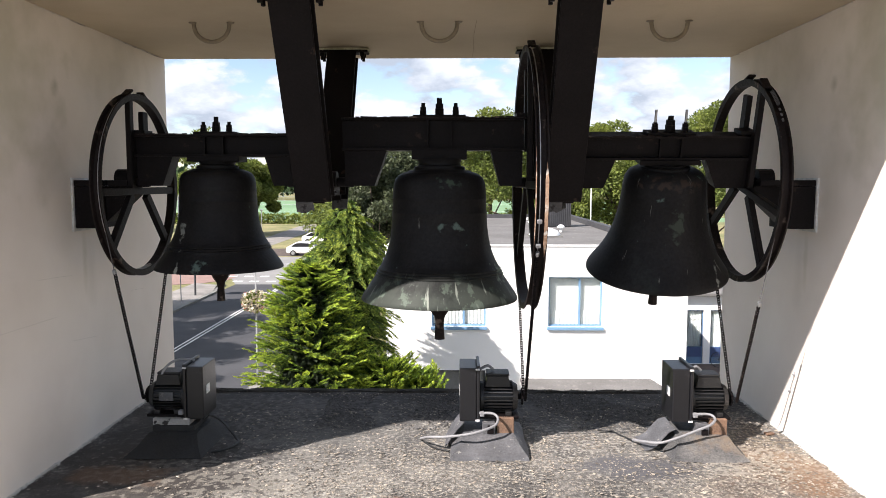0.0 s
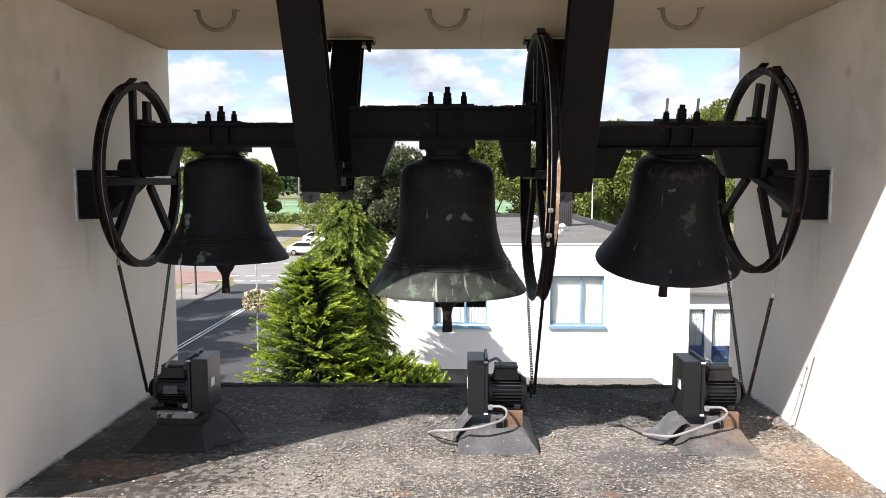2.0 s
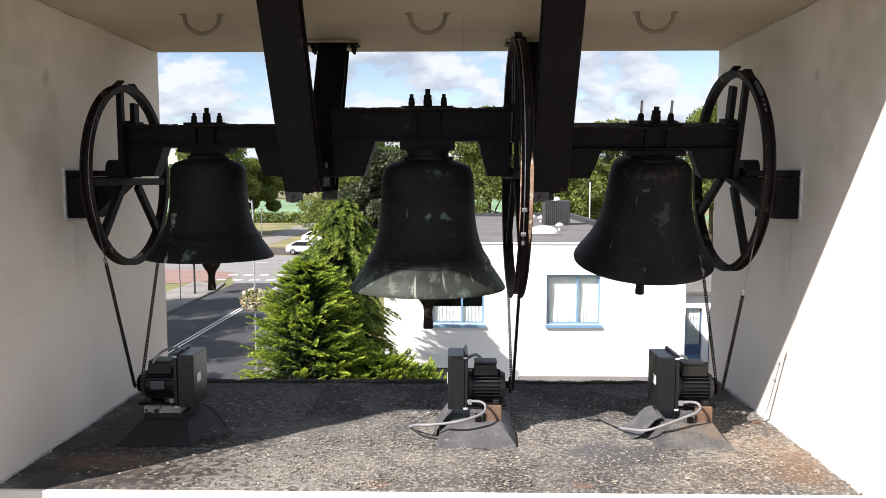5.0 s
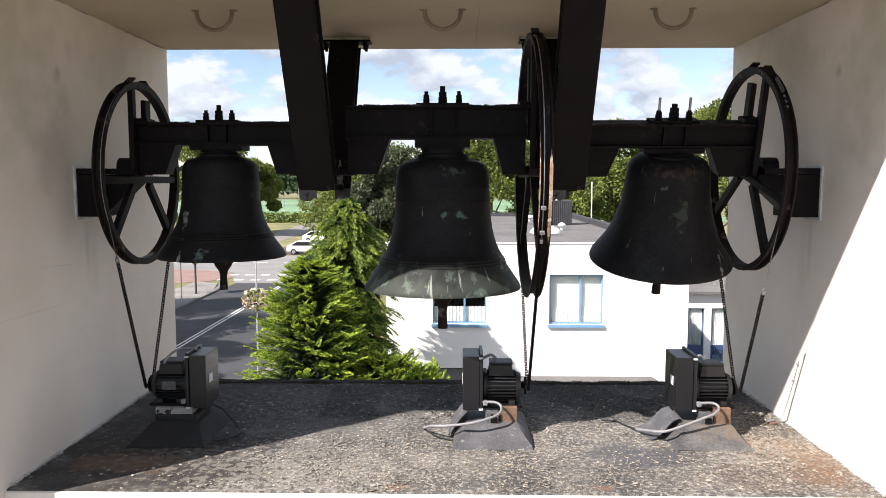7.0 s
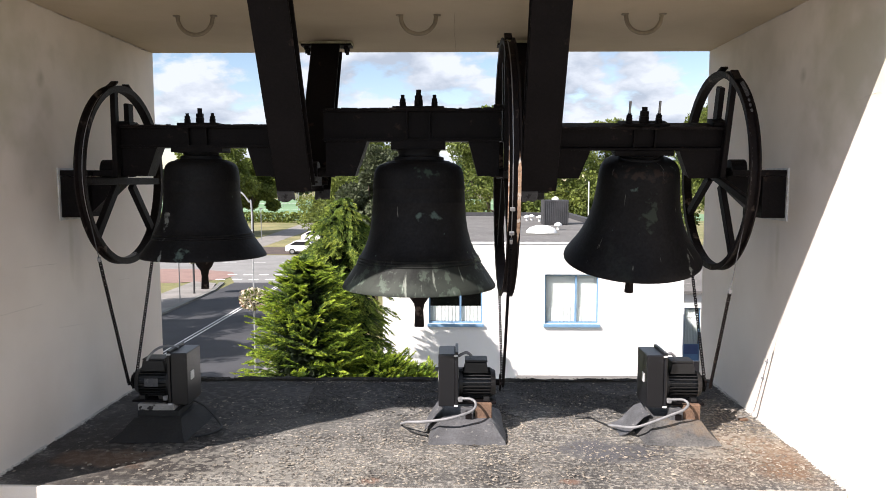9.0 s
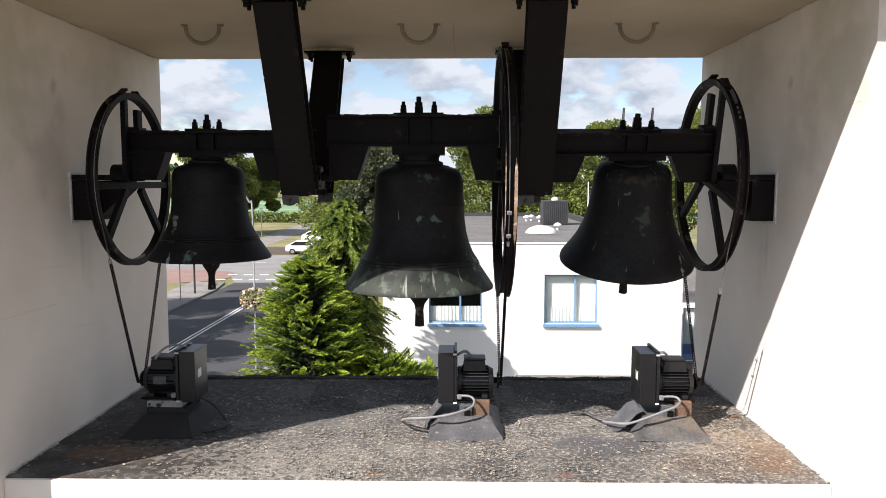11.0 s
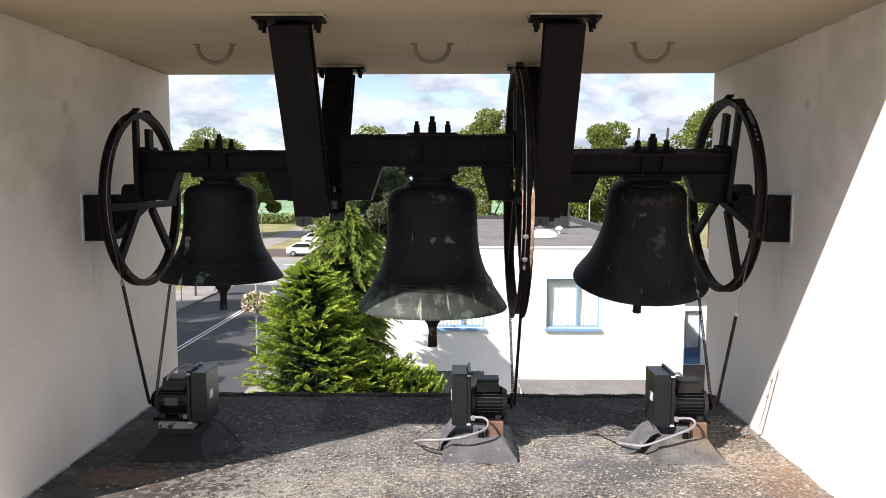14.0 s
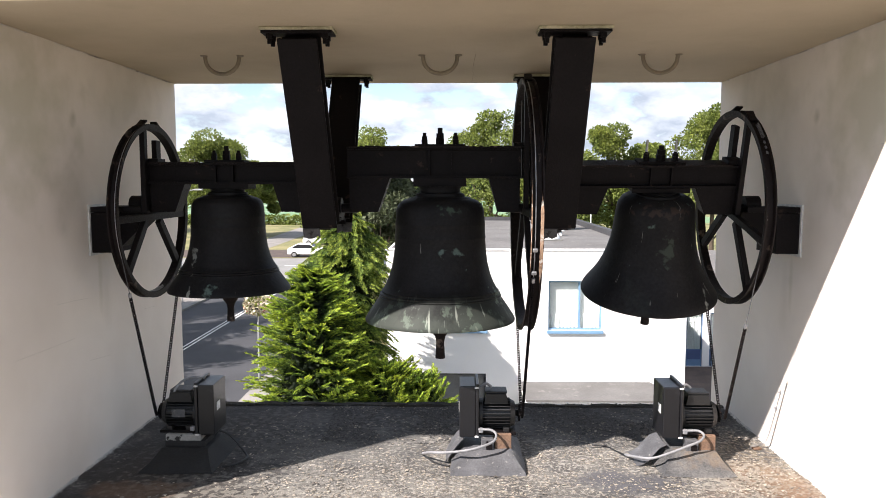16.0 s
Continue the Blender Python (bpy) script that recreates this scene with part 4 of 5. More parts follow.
LEAF_FAR = mat("far_wood_leaves", (0.045, 0.085, 0.03), 0.8, dark=(0.03, 0.055, 0.02), scale=0.2, grain=2, bump=0.0, fine=0.3, per=-0.4, trans=0.2)
FLOWERS = mat("mixed_flowers", (0.74, 0.71, 0.60), 0.7, dark=(0.68, 0.58, 0.42), scale=6, grain=40, bump=0.0, per=-0.35, spots=(0.50, 0.08, 0.09), spot_scale=9, spot_at=0.58)


def sheet(name, pts, z, material, label, category):
    bm = bmesh.new()
    bm.faces.new([bm.verts.new((x, y, z)) for x, y in pts])
    return solo(name, bm, material, label, category, kind="structure")


def slab(name, pts, z0, z1, material, label, category):
    return solo(name, prism(pts, "Z", z0, z1), material, label, category, kind="structure")


G = GROUND
bm = bmesh.new()
bmesh.ops.create_circle(bm, cap_ends=True, segments=64, radius=3000)
bmesh.ops.translate(bm, vec=(0, 0, G), verts=bm.verts)
solo("ground", bm, GRASS, "dry green and straw coloured grass ground", "ground", kind="structure")
sheet("road", [(-17.4, -60), (-8.0, -60), (-8.0, 58), (-4, 61), (60, 61), (60, 79), (-120, 79), (-120, 66), (-24, 66), (-19.5, 63.5), (-17.4, 58)], G + 0.01, ASPHALT, "dark grey asphalt street with white lines", "road")
sheet("junction", [(-17.4, 57.5), (-9.6, 57.5), (-4, 61), (60, 61), (60, 79), (-120, 79), (-120, 66.5), (-24, 66.5), (-19.5, 63)], G + 0.02, ASPHALT_OLD, "pale worn asphalt of the crossing", "road")
slab("pavement_left", [(-20.6, -60), (-17.7, -60), (-17.7, 53), (-18.5, 56.5), (-20.6, 57.5)], G, G + 0.12, PAVING, "grey paved footway with a kerb", "pavement")
slab("kerb_left", [(-17.7, -60), (-17.4, -60), (-17.4, 53), (-18.0, 57.0), (-18.4, 57.0), (-17.7, 53)], G, G + 0.125, GREYPLINTH, "grey concrete kerb along the road", "kerb")
slab("pavement_right", [(-8.0, -60), (-6.92, -60), (-6.92, 56), (-8.0, 57.5)], G, G + 0.12, PAVING, "grey paved footway beside the houses", "pavement")
sheet("cycle_path", [(-120, 58.0), (-22, 57.2), (-20.2, 58.0), (-18.8, 60.0), (-18.6, 62.0), (-19.6, 64.3), (-24, 66.4), (-120, 66.6)], G + 0.03, REDPAVE, "red asphalt cycle path at the crossing", "cycle path")
sheet("parking", [(-60, 80), (-6, 80), (-6, 89), (-60, 89)], G + 0.02, BROWNPAVE, "brown brick parking strip", "parking")
sheet("footpath", [(-27, 88), (-23.5, 88), (-24, 140), (-29, 140)], G + 0.02, PAVING, "pale footpath through the grass", "path")
sheet("sports_field", [(-160, 150), (60, 150), (60, 330), (-160, 330)], G + 0.02, FIELD, "green artificial turf sports field", "field")
for k, (x0, x1, y0, y1) in enumerate(((-150, 50, 168, 169), (-150, 50, 205, 206), (-150, 50, 262, 264))):
    sheet("field_line", [(x0, y0), (x1, y0), (x1, y1), (x0, y1)], G + 0.03, WHITEPAINT, "white line on the sports field", "field line")
for x in (-13.57, -13.33):
    sheet("lane_line", [(x - 0.05, 0), (x + 0.05, 0), (x + 0.05, 56), (x - 0.05, 56)], G + 0.016, WHITEPAINT, "white double centre line", "road marking")
for j, yy in enumerate((58.9, 62.1)):
    for k in range(9):
        x = -19.4 + k * 1.35
        sheet("crossing_block", [(x, yy), (x + 0.75, yy), (x + 0.75, yy + 0.6), (x, yy + 0.6)], G + 0.036, WHITEPAINT, "white painted crossing block", "road marking")
for k in range(14):
    x = -44 + k * 3.0
    sheet("lane_dash", [(x, 71.9), (x + 1.4, 71.9), (x + 1.4, 72.15), (x, 72.15)], G + 0.026, WHITEPAINT, "white dashed lane line", "road marking")
slab("courtyard", [(7.6, 20), (30, 20), (30, 40), (7.6, 40)], G - 0.02, G + 0.012, BROWNPAVE, "brown brick courtyard paving", "pavement")
# unseen pale slab, added to throw light onto the shaded east wall
slab("forecourt", [(-60, -60), (-2.2, -60), (-2.2, 1.5), (-60, 1.5)], G - 0.02, G + 0.14, PAVING, "unseen pale slab added to bounce light onto the east wall", "pavement")
# unseen brown slab, added to dim and warm the light on the west wall
slab("yard", [(2.502, -60), (60, -60), (60, 13.9), (2.502, 13.9)], G - 0.02, G + 0.010, BOUNCE_BROWN, "unseen brown slab added to set the bounce on the west wall", "pavement")
# runs on unseen past the tower to keep green bounce off the belfry
slab("house_path", [(-6.9, -60), (2.5, -60), (2.5, 14), (7.6, 14), (7.6, 24), (-6.9, 24)], G - 0.02, G + 0.012, PAVING, "grey paving in front of the house", "pavement")


# ---- leaves ----
def leaf_cloud(pts, ways, size, rng, wide=0.5, tip=0.0):
    """One folded leaf of two quads at each point, along its way; arrays in, vertices and faces out."""
    n = len(pts)
    ways = ways / np.linalg.norm(ways, axis=1, keepdims=True)
    side = np.cross(ways, rng.normal(size=(n, 3)))
    side /= np.linalg.norm(side, axis=1, keepdims=True)
    up = np.cross(side, ways)
    s = (size * rng.uniform(0.6, 1.3, n))[:, None]
    v = np.stack([pts, pts + ways * s * 0.45 + side * s * wide * 0.5 + up * s * 0.08, pts + ways * s - up * s * tip, pts + ways * s * 0.45 - side * s * wide * 0.5 + up * s * 0.08], axis=1).reshape(-1, 3)
    f = (np.arange(n)[:, None] * 4 + np.array([0, 1, 2, 3])).tolist()
    return v, f


def mesh_part(name, v, f, material, parent, label=""):
    base = np.array(BASE[parent])
    me = bpy.data.meshes.new(name)
    me.from_pydata((v - base).tolist(), [], f)
    me.materials.append(material)
    ob = new(name, me)
    ob.parent = parent
    BASE[ob] = BASE[parent]
    if label:
        tagged(ob, label)
    return ob


def conifer(x, y, height, radius, boughs, seed, label, cone=2.5, lift=0.25, nod=0.15, hang=0.12, old=None, young=None, per=18, long=0.50, roll=0.55):
    """Flat pointed fronds in loose tiers: along each bough side sprays grow shorter to the tip, each set with scale leaves."""
    rng = np.random.default_rng(seed)
    root = thing("conifer_tree", (x, y, G), label, "tree", "conifers by the house")
    part("trunk", rod((x, y, G), (x, y, G + height * 0.93), 0.14, 10, r2=0.02), BARK, root)
    u = rng.uniform(0, 1, boughs) ** 0.85
    az = rng.uniform(0, 2 * np.pi, boughs)
    reach = radius * (1 - np.exp(-(1 - u) * cone)) * rng.uniform(0.70, 1.12, boughs) + 0.10
    out = np.stack([np.cos(az), np.sin(az), np.zeros(boughs)], axis=1)
    across = np.stack([-np.sin(az), np.cos(az), rng.normal(0, roll, boughs)], axis=1)
    across /= np.linalg.norm(across, axis=1, keepdims=True)
    rise = lift * rng.uniform(0.3, 1.7, boughs)
    n = boughs * per
    k = np.repeat(np.arange(boughs), per)
    t = np.tile(np.linspace(0.30, 1.0, per), boughs) + rng.normal(0, 0.02, n)
    hand = np.tile(np.where(np.arange(per) % 2, 1.0, -1.0), boughs)
    r = reach[k] * t
    at = out[k] * r[:, None]
    at[:, 2] = 0.15 + u[k] * height * 0.95 + r * lift + (rise[k] - lift) * reach[k] * t * t * 0.5 - reach[k] * nod * t ** 3
    at += np.array([x, y, G])
    swing = np.radians(62 - 56 * t + rng.normal(0, 9, n))
    way = out[k] * np.cos(swing)[:, None] + across[k] * (np.sin(swing) * hand)[:, None]
    way[:, 2] += rise[k] - 3 * nod * t * t * 0.6 - hang * np.sin(swing) + rng.normal(0, 0.08, n)
    way /= np.linalg.norm(way, axis=1, keepdims=True)
    flat = np.cross(np.cross(out[k], across[k]), way)
    flat /= np.linalg.norm(flat, axis=1, keepdims=True)
    size = np.clip(long * reach[k] ** 0.5 * (1.05 - 0.70 * t), 0.13, 0.40) * rng.uniform(0.7, 1.2, n)
    pts, ways, age = [], [], []
    for j in range(22):
        f, h = j / 22, (1 if j % 2 else -1)
        pts.append(at + way * (size * f)[:, None] + np.array([0, 0, -0.16]) * (size * f * f)[:, None])
        ways.append(way * 0.85 + flat * h * (0.85 - 0.65 * f) + rng.normal(0, 0.10, (n, 3)))
        age.append(0.62 * t + 0.38 * f + rng.normal(0, 0.10, n))
    pts, ways, age = np.concatenate(pts), np.concatenate(ways), np.concatenate(age)
    for name, pick, m, text in (("foliage", age <= 0.69, old, "green feathery fronds"), ("young_tip", age > 0.69, young, "golden green frond ends")):
        v, f = leaf_cloud(pts[pick], ways[pick], 0.085, rng, wide=0.20, tip=0.06)
        mesh_part(name, v, f, m, root, text)
    # inner leaves, coloured dark to deepen the shade in the gaps
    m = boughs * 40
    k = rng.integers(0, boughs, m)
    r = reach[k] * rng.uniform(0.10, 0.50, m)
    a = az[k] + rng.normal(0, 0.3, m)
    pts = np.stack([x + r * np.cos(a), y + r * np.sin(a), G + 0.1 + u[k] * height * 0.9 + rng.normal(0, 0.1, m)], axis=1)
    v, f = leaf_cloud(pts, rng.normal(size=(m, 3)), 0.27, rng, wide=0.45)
    mesh_part("inner_foliage", v, f, CONIFER_SHADE, root, "inner leaves darkened for the shade between the boughs")
    return root


def broadleaf(x, y, height, radius, seed, material, label, count=24000, leaf=0.175, low=0.25):
    """A trunk with limbs and a crown of leaf clumps with gaps."""
    rng = np.random.default_rng(seed)
    root = thing("broadleaf_tree", (x, y, G), label, "tree", "trees round the houses")
    bm = rod((x, y, G), (x, y, G + height * 0.5), 0.22, 10, r2=0.13)
    hubs = []
    for k in range(30):
        a, e = rng.uniform(0, 2 * np.pi), rng.uniform(-0.55, 1.0)
        rr = radius * math.sqrt(max(0.05, 1 - e * e)) * rng.uniform(0.35, 0.95)
        hubs.append((x + rr * math.cos(a), y + rr * math.sin(a), G + height * (low + (1 - low) * (0.42 + 0.46 * e)) + rng.normal(0, 0.2)))
    for h in hubs[:9]:
        rod((x, y, G + height * rng.uniform(0.28, 0.48)), h, 0.07, 6, bm, r2=0.015)
    part("trunk", bm, BARK, root)
    hubs = np.array(hubs)
    k = rng.integers(0, len(hubs), count)
    d = rng.normal(size=(count, 3))
    d /= np.linalg.norm(d, axis=1, keepdims=True)
    size = rng.uniform(0.24, 0.42, len(hubs)) * radius
    pts = hubs[k] + d * (size[k] * rng.uniform(0.25, 1.0, count) ** 0.5)[:, None] * np.array([1, 1, 0.75])
    v, f = leaf_cloud(pts, d + rng.normal(0, 0.6, (count, 3)) + np.array([0, 0, -0.2]), leaf, rng, wide=0.75)
    mesh_part("crown", v, f, material, root, "leafy crown")
    return root


conifer(-3.68, 18.8, 6.15, 1.74, 720, 3, "golden green feathery conifer before the white house", cone=3.0, lift=0.55, nod=0.12, old=CONIFER_OLD, young=CONIFER, long=0.33)
conifer(-3.05, 20.85, 7.75, 1.34, 680, 9, "taller green conifer with drooping sprays", cone=8.0, lift=0.15, nod=0.34, hang=0.85, old=CONIFER_OLD, young=CONIFER_GREEN, long=0.36)
conifer(-1.72, 19.1, 3.25, 1.10, 300, 5, "low golden green conifer bush by the wall", cone=5.0, lift=0.85, nod=0.0, hang=-0.1, old=CONIFER_OLD, young=CONIFER, long=0.34)
conifer(-0.92, 19.3, 2.75, 0.92, 170, 15, "small golden green conifer bush with upright sprays", cone=3.5, lift=1.2, nod=0.0, hang=-0.2, old=CONIFER_OLD, young=CONIFER, long=0.32)

# ---- the white house ----
HY = 24.0
HT = -0.74
house = thing("house", (2.6, HY, G), "white rendered flat-roofed two-storey house with blue windows", "house")
X0, X1 = -2.25, 7.55
WIN = ((-0.74, 1.02, -3.37, -1.74), (3.05, 4.80, -3.37, -1.74), (-0.75, 1.02, -6.2, -4.83))


def facade(x0, x1, z0, z1, y, holes, thick=0.3):
    """A wall with openings that go through it."""
    xs = sorted({x0, x1, *[v for h in holes for v in h[:2]]})
    zs = sorted({z0, z1, *[v for h in holes for v in h[2:]]})
    bm = bmesh.new()
    for a, b in zip(xs, xs[1:]):
        for c, d in zip(zs, zs[1:]):
            mx, mz = (a + b) / 2, (c + d) / 2
            if not any(h[0] < mx < h[1] and h[2] < mz < h[3] for h in holes):
                box(a, b, y, y + thick, c, d, 0, bm)
    bmesh.ops.remove_doubles(bm, verts=bm.verts, dist=0.0005)
    return bm


part("wall", facade(X0, X1, G, HT, HY, WIN), RENDERED, house, "white rendered front wall")
XB = 6.6
part("wall", box(X1 - 0.3, X1, HY + 0.302, HY + 2.5, G, HT), RENDERED, house)
part("wall", box(XB - 0.3, X1 - 0.302, HY + 2.2, HY + 2.5, G, HT), RENDERED, house)
part("wall", box(XB - 0.3, XB, HY + 2.502, HY + 19, G, HT), RENDERED, house)
part("wall", box(X0, X0 + 0.3, HY + 0.302, HY + 19, G, HT), RENDERED, house)
part("wall", box(X0 + 0.302, XB - 0.302, HY + 18.7, HY + 19, G, HT), RENDERED, house)
part("inner_floor", box(X0 + 0.302, XB - 0.302, HY + 0.302, HY + 18.69, -4.3, -4.1), DARKROOM, house)
part("inner_back", box(X0 + 0.302, XB - 0.302, HY + 3.0, HY + 3.1, -4.09, HT - 0.31), DARKROOM, house)
roof = part("roof", prism([(X0 + 0.1, HY + 0.12), (X1 - 0.1, HY + 0.12), (X1 - 0.1, HY + 2.4), (XB - 0.1, HY + 2.4), (XB - 0.1, HY + 18.9), (X0 + 0.1, HY + 18.9)], "Z", HT - 0.3, HT + 0.02), ROOFFELT, house, "grey felt flat roof")
part("eaves_strip", box(X0 - 0.03, X1 + 0.03, HY - 0.03, HY + 0.11, HT + 0.001, HT + 0.05), RENDERED, house, "white metal roof edge")
part("parapet", box(X0, XB, HY + 18.7, HY + 19.0, HT + 0.021, HT + 0.22), DARKMETAL, roof, "dark rear roof kerb")
part("parapet", box(XB - 0.3, XB, HY + 2.5, HY + 18.69, HT + 0.021, HT + 0.24), DARKMETAL, roof)


def window(x0, x1, z0, z1, split, curtain):
    w = part("window", facade(x0 + 0.002, x1 - 0.002, z0 + 0.002, z1 - 0.002, HY + 0.10, ((x0 + 0.05, split - 0.03, z0 + 0.06, z1 - 0.05), (split + 0.03, x1 - 0.05, z0 + 0.06, z1 - 0.05)), 0.06), BLUE, house, "blue timber casement window with net curtains")
    part("sill", box(x0 - 0.04, x1 + 0.04, HY - 0.09, HY + 0.098, z0 - 0.10, z0 - 0.002, 0.01), BLUE, w)
    for a, b in ((x0 + 0.05, split - 0.03), (split + 0.03, x1 - 0.05)):
        p = part("pane", box(a, b, HY + 0.125, HY + 0.131, z0 + 0.06, z1 - 0.05), GLASS, w)
        p.visible_shadow = False
    bm = bmesh.new()
    n = 70
    top = z0 + (z1 - z0) * curtain
    lo = [bm.verts.new((x0 + 0.05 + (x1 - x0 - 0.1) * k / n, HY + 0.195 + 0.014 * math.sin(k * 1.25) + 0.006 * math.sin(k * 3.1), z0 + 0.06)) for k in range(n + 1)]
    hi = [bm.verts.new((x0 + 0.05 + (x1 - x0 - 0.1) * k / n, HY + 0.195 + 0.008 * math.sin(k * 1.25), top)) for k in range(n + 1)]
    for k in range(n):
        bm.faces.new((lo[k], lo[k + 1], hi[k + 1], hi[k]))
    part("curtain", bm, CURTAIN, w, "white net curtain in folds", smooth=True)
    return w


window(*WIN[0], 0.30, 0.34)
wb = window(*WIN[1], 4.07, 0.32)
part("blind", box(3.06, 4.79, HY + 0.225, HY + 0.235, -3.36, -1.75), CURTAIN, wb, "white blind behind the panes")
# flat grey panel fills the ground-floor window, its dim pane put into the colour
x0, x1, z0, z1 = WIN[2]
shutter = part("shutter", box(x0 + 0.055, x1 - 0.055, HY + 0.12, HY + 0.15, z0 + 0.002, z1 - 0.055, 0.004), GREYPLINTH, house, "plain grey panel in the ground-floor window opening")
part("frame", facade(x0 + 0.002, x1 - 0.002, z0 + 0.002, z1 - 0.002, HY + 0.06, ((x0 + 0.05, x1 - 0.05, z0 + 0.001, z1 - 0.05),), 0.10), DARKMETAL, shutter)
porch = part("porch", prism([(2.2, 22.0), (6.70, 22.0), (6.4, 23.99), (2.2, 23.99)], "Z", G, -5.15), RENDERED, house, "low porch with a grey felt roof")
part("porch_roof", prism([(2.15, 21.9), (6.78, 21.9), (6.42, 23.995), (2.15, 23.995)], "Z", -5.149, -5.09), ROOFFELT, porch)
# roof furniture
sk = part("skylight", lathe([(0, 0.28), (0.25, 0.26), (0.48, 0.17), (0.58, 0.06), (0.60, 0.0), (0, 0.0)], (3.4, HY + 4.2, HT + 0.08), "Z", 24), PLASTIC, house, "white domed plastic skylight", smooth=True)
part("kerb", box(2.8, 4.0, HY + 3.6, HY + 4.8, HT + 0.021, HT + 0.079), GREYPLINTH, sk)
for x, y in ((4.0, 14.0), (4.3, 13.0), (4.35, 6.6), (3.7, 13.4)):
    part("roof_vent", lathe([(0.06, HT + 0.02), (0.06, HT + 0.2), (0.16, HT + 0.2), (0.16, HT + 0.26), (0.05, HT + 0.33), (0, HT + 0.33)], (x, HY + y, 0), "Z", 14), PLASTIC, house, "white roof vent cowl", smooth=True)
bm = box(4.15, 5.3, HY + 10.1, HY + 11.2, HT + 0.021, HT + 1.15)
rbx = part("roof_box", bm, DARKMETAL, house, "dark ribbed metal roof housing")
for k in range(13):
    part("rib", box(4.17 + k * 0.088, 4.22 + k * 0.088, HY + 10.06, HY + 10.098, HT + 0.05, HT + 1.13), DARKMETAL, rbx)
part("roof_box_cap", lathe([(0, HT + 1.32), (0.12, HT + 1.27), (0.17, HT + 1.2), (0.17, HT + 1.151), (0, HT + 1.151)], (4.75, HY + 10.6, 0), "Z", 14), PLASTIC, house)

# ---- low wing beside the courtyard ----
wing = thing("annexe", (12, 32.5, G), "low white annexe with blue doors and dark roof", "house")
DOORS = ((10.22, 10.95, G + 0.02, -4.28), (11.25, 12.15, G + 0.02, -4.28), (12.6, 13.4, G + 0.02, -4.28))
part("wall", facade(7.0, 24, G, -3.62, 32.5, DOORS, 0.25), RENDERED, wing)
part("inner_wall", box(7.0, 24, 34.5, 34.6, G, -3.62), DARKROOM, wing)
part("roof", prism([(32.2, -3.62), (32.2, -3.5), (37, -1.9), (42, -3.5), (42, -3.62)], "X", 6.8, 24.2), ROOFFELT, wing, "dark grey felt pitched roof")
for a, b, c, d in DOORS:
    dr = part("door", facade(a + 0.002, b - 0.002, c, d - 0.002, 32.58, ((a + 0.04, b - 0.04, c + 0.75, d - 0.05),), 0.06), DOORBLUE, wing, "blue framed glass door with net curtain")
    part("panel", box(a + 0.06, b - 0.06, 32.565, 32.579, c + 0.30, c + 0.73), NAVY, dr)
    part("curtain_rail", rod((a + 0.06, 32.63, d - 0.42), (b - 0.06, 32.63, d - 0.42), 0.012, 8), PLASTIC, dr)
    g = part("pane", box(a + 0.04, b - 0.04, 32.6, 32.606, c + 0.75, d - 0.05), GLASS, dr)
    g.visible_shadow = False
    bm = bmesh.new()
    n = 40
    lo = [bm.verts.new((a + 0.06 + (b - a - 0.12) * k / n, 32.66 + 0.018 * math.sin(k * 1.4), c + 0.4)) for k in range(n + 1)]
    hi = [bm.verts.new((a + 0.06 + (b - a - 0.12) * k / n, 32.66 + 0.012 * math.sin(k * 1.4), d - 0.02)) for k in range(n + 1)]
    for k in range(n):
        bm.faces.new((lo[k], lo[k + 1], hi[k + 1], hi[k]))
    part("curtain", bm, CURTAIN, dr, smooth=True)

# ---- trees ----
for k, (x, y, h, r, m) in enumerate(((-10.5, 70, 12.6, 3.6, LEAF), (-5.8, 54, 12.9, 3.6, LEAF), (-4.1, 38, 9.9, 1.9, LEAF_DARK), (2.4, 52, 13.8, 3.4, LEAF), (7.2, 51, 11.2, 3.2, LEAF), (11.4, 53, 13.4, 3.0, LEAF), (15.5, 59, 11.5, 3.3, LEAF), (18.2, 53, 14.4, 3.4, LEAF), (23, 55, 13, 3.6, LEAF), (-35.5, 106, 15.0, 6.3, LEAF), (-31.6, 114, 12.6, 4.0, LEAF), (-3.7, 48, 10.6, 2.2, LEAF_DARK), (-55, 120, 15, 6, LEAF), (-24.5, 16, 13, 4.2, LEAF), (-21.8, 27, 12.5, 4.0, LEAF), (-22.0, 34.5, 12, 3.8, LEAF), (-22.4, 42.0, 11, 3.4, LEAF), (-19.2, 22.5, 10.5, 3.2, LEAF))):
    broadleaf(x, y, h, r, 20 + k, m, leaf=0.32 if y > 90 else 0.19, low=0.10 if h == 12.6 else 0.25, count=36000 if y > 90 else 24000, label="leafy green street tree in full summer leaf" if m is LEAF else "dense grey-green tree behind the conifer")

rng = np.random.default_rng(77)
n = 26000
xs = rng.uniform(-260, 190, n)
hh = 9 + 4 * np.sin(xs * 0.07) + 3 * np.sin(xs * 0.19 + 1) + 2 * np.sin(xs * 0.6)
pts = np.stack([xs, 345 + rng.uniform(0, 14, n), G + 3 + hh * rng.uniform(0, 1, n) ** 0.8], axis=1)
v, f = leaf_cloud(pts, rng.normal(size=(n, 3)), 2.4, rng, wide=0.8)
me = bpy.data.meshes.new("far_wood")
me.from_pydata(v.tolist(), [], f)
me.materials.append(LEAF_FAR)
tagged(new("far_wood", me), "dark green belt of woodland beyond the fields", "wood", kind="stuff")
n = 9000
pts = np.stack([rng.uniform(-80, 10, n), 142 + rng.uniform(0, 1.6, n), G + 1.9 * rng.uniform(0, 1, n)], axis=1)
v, f = leaf_cloud(pts, rng.normal(size=(n, 3)), 0.5, rng, wide=0.8)
me = bpy.data.meshes.new("hedge")
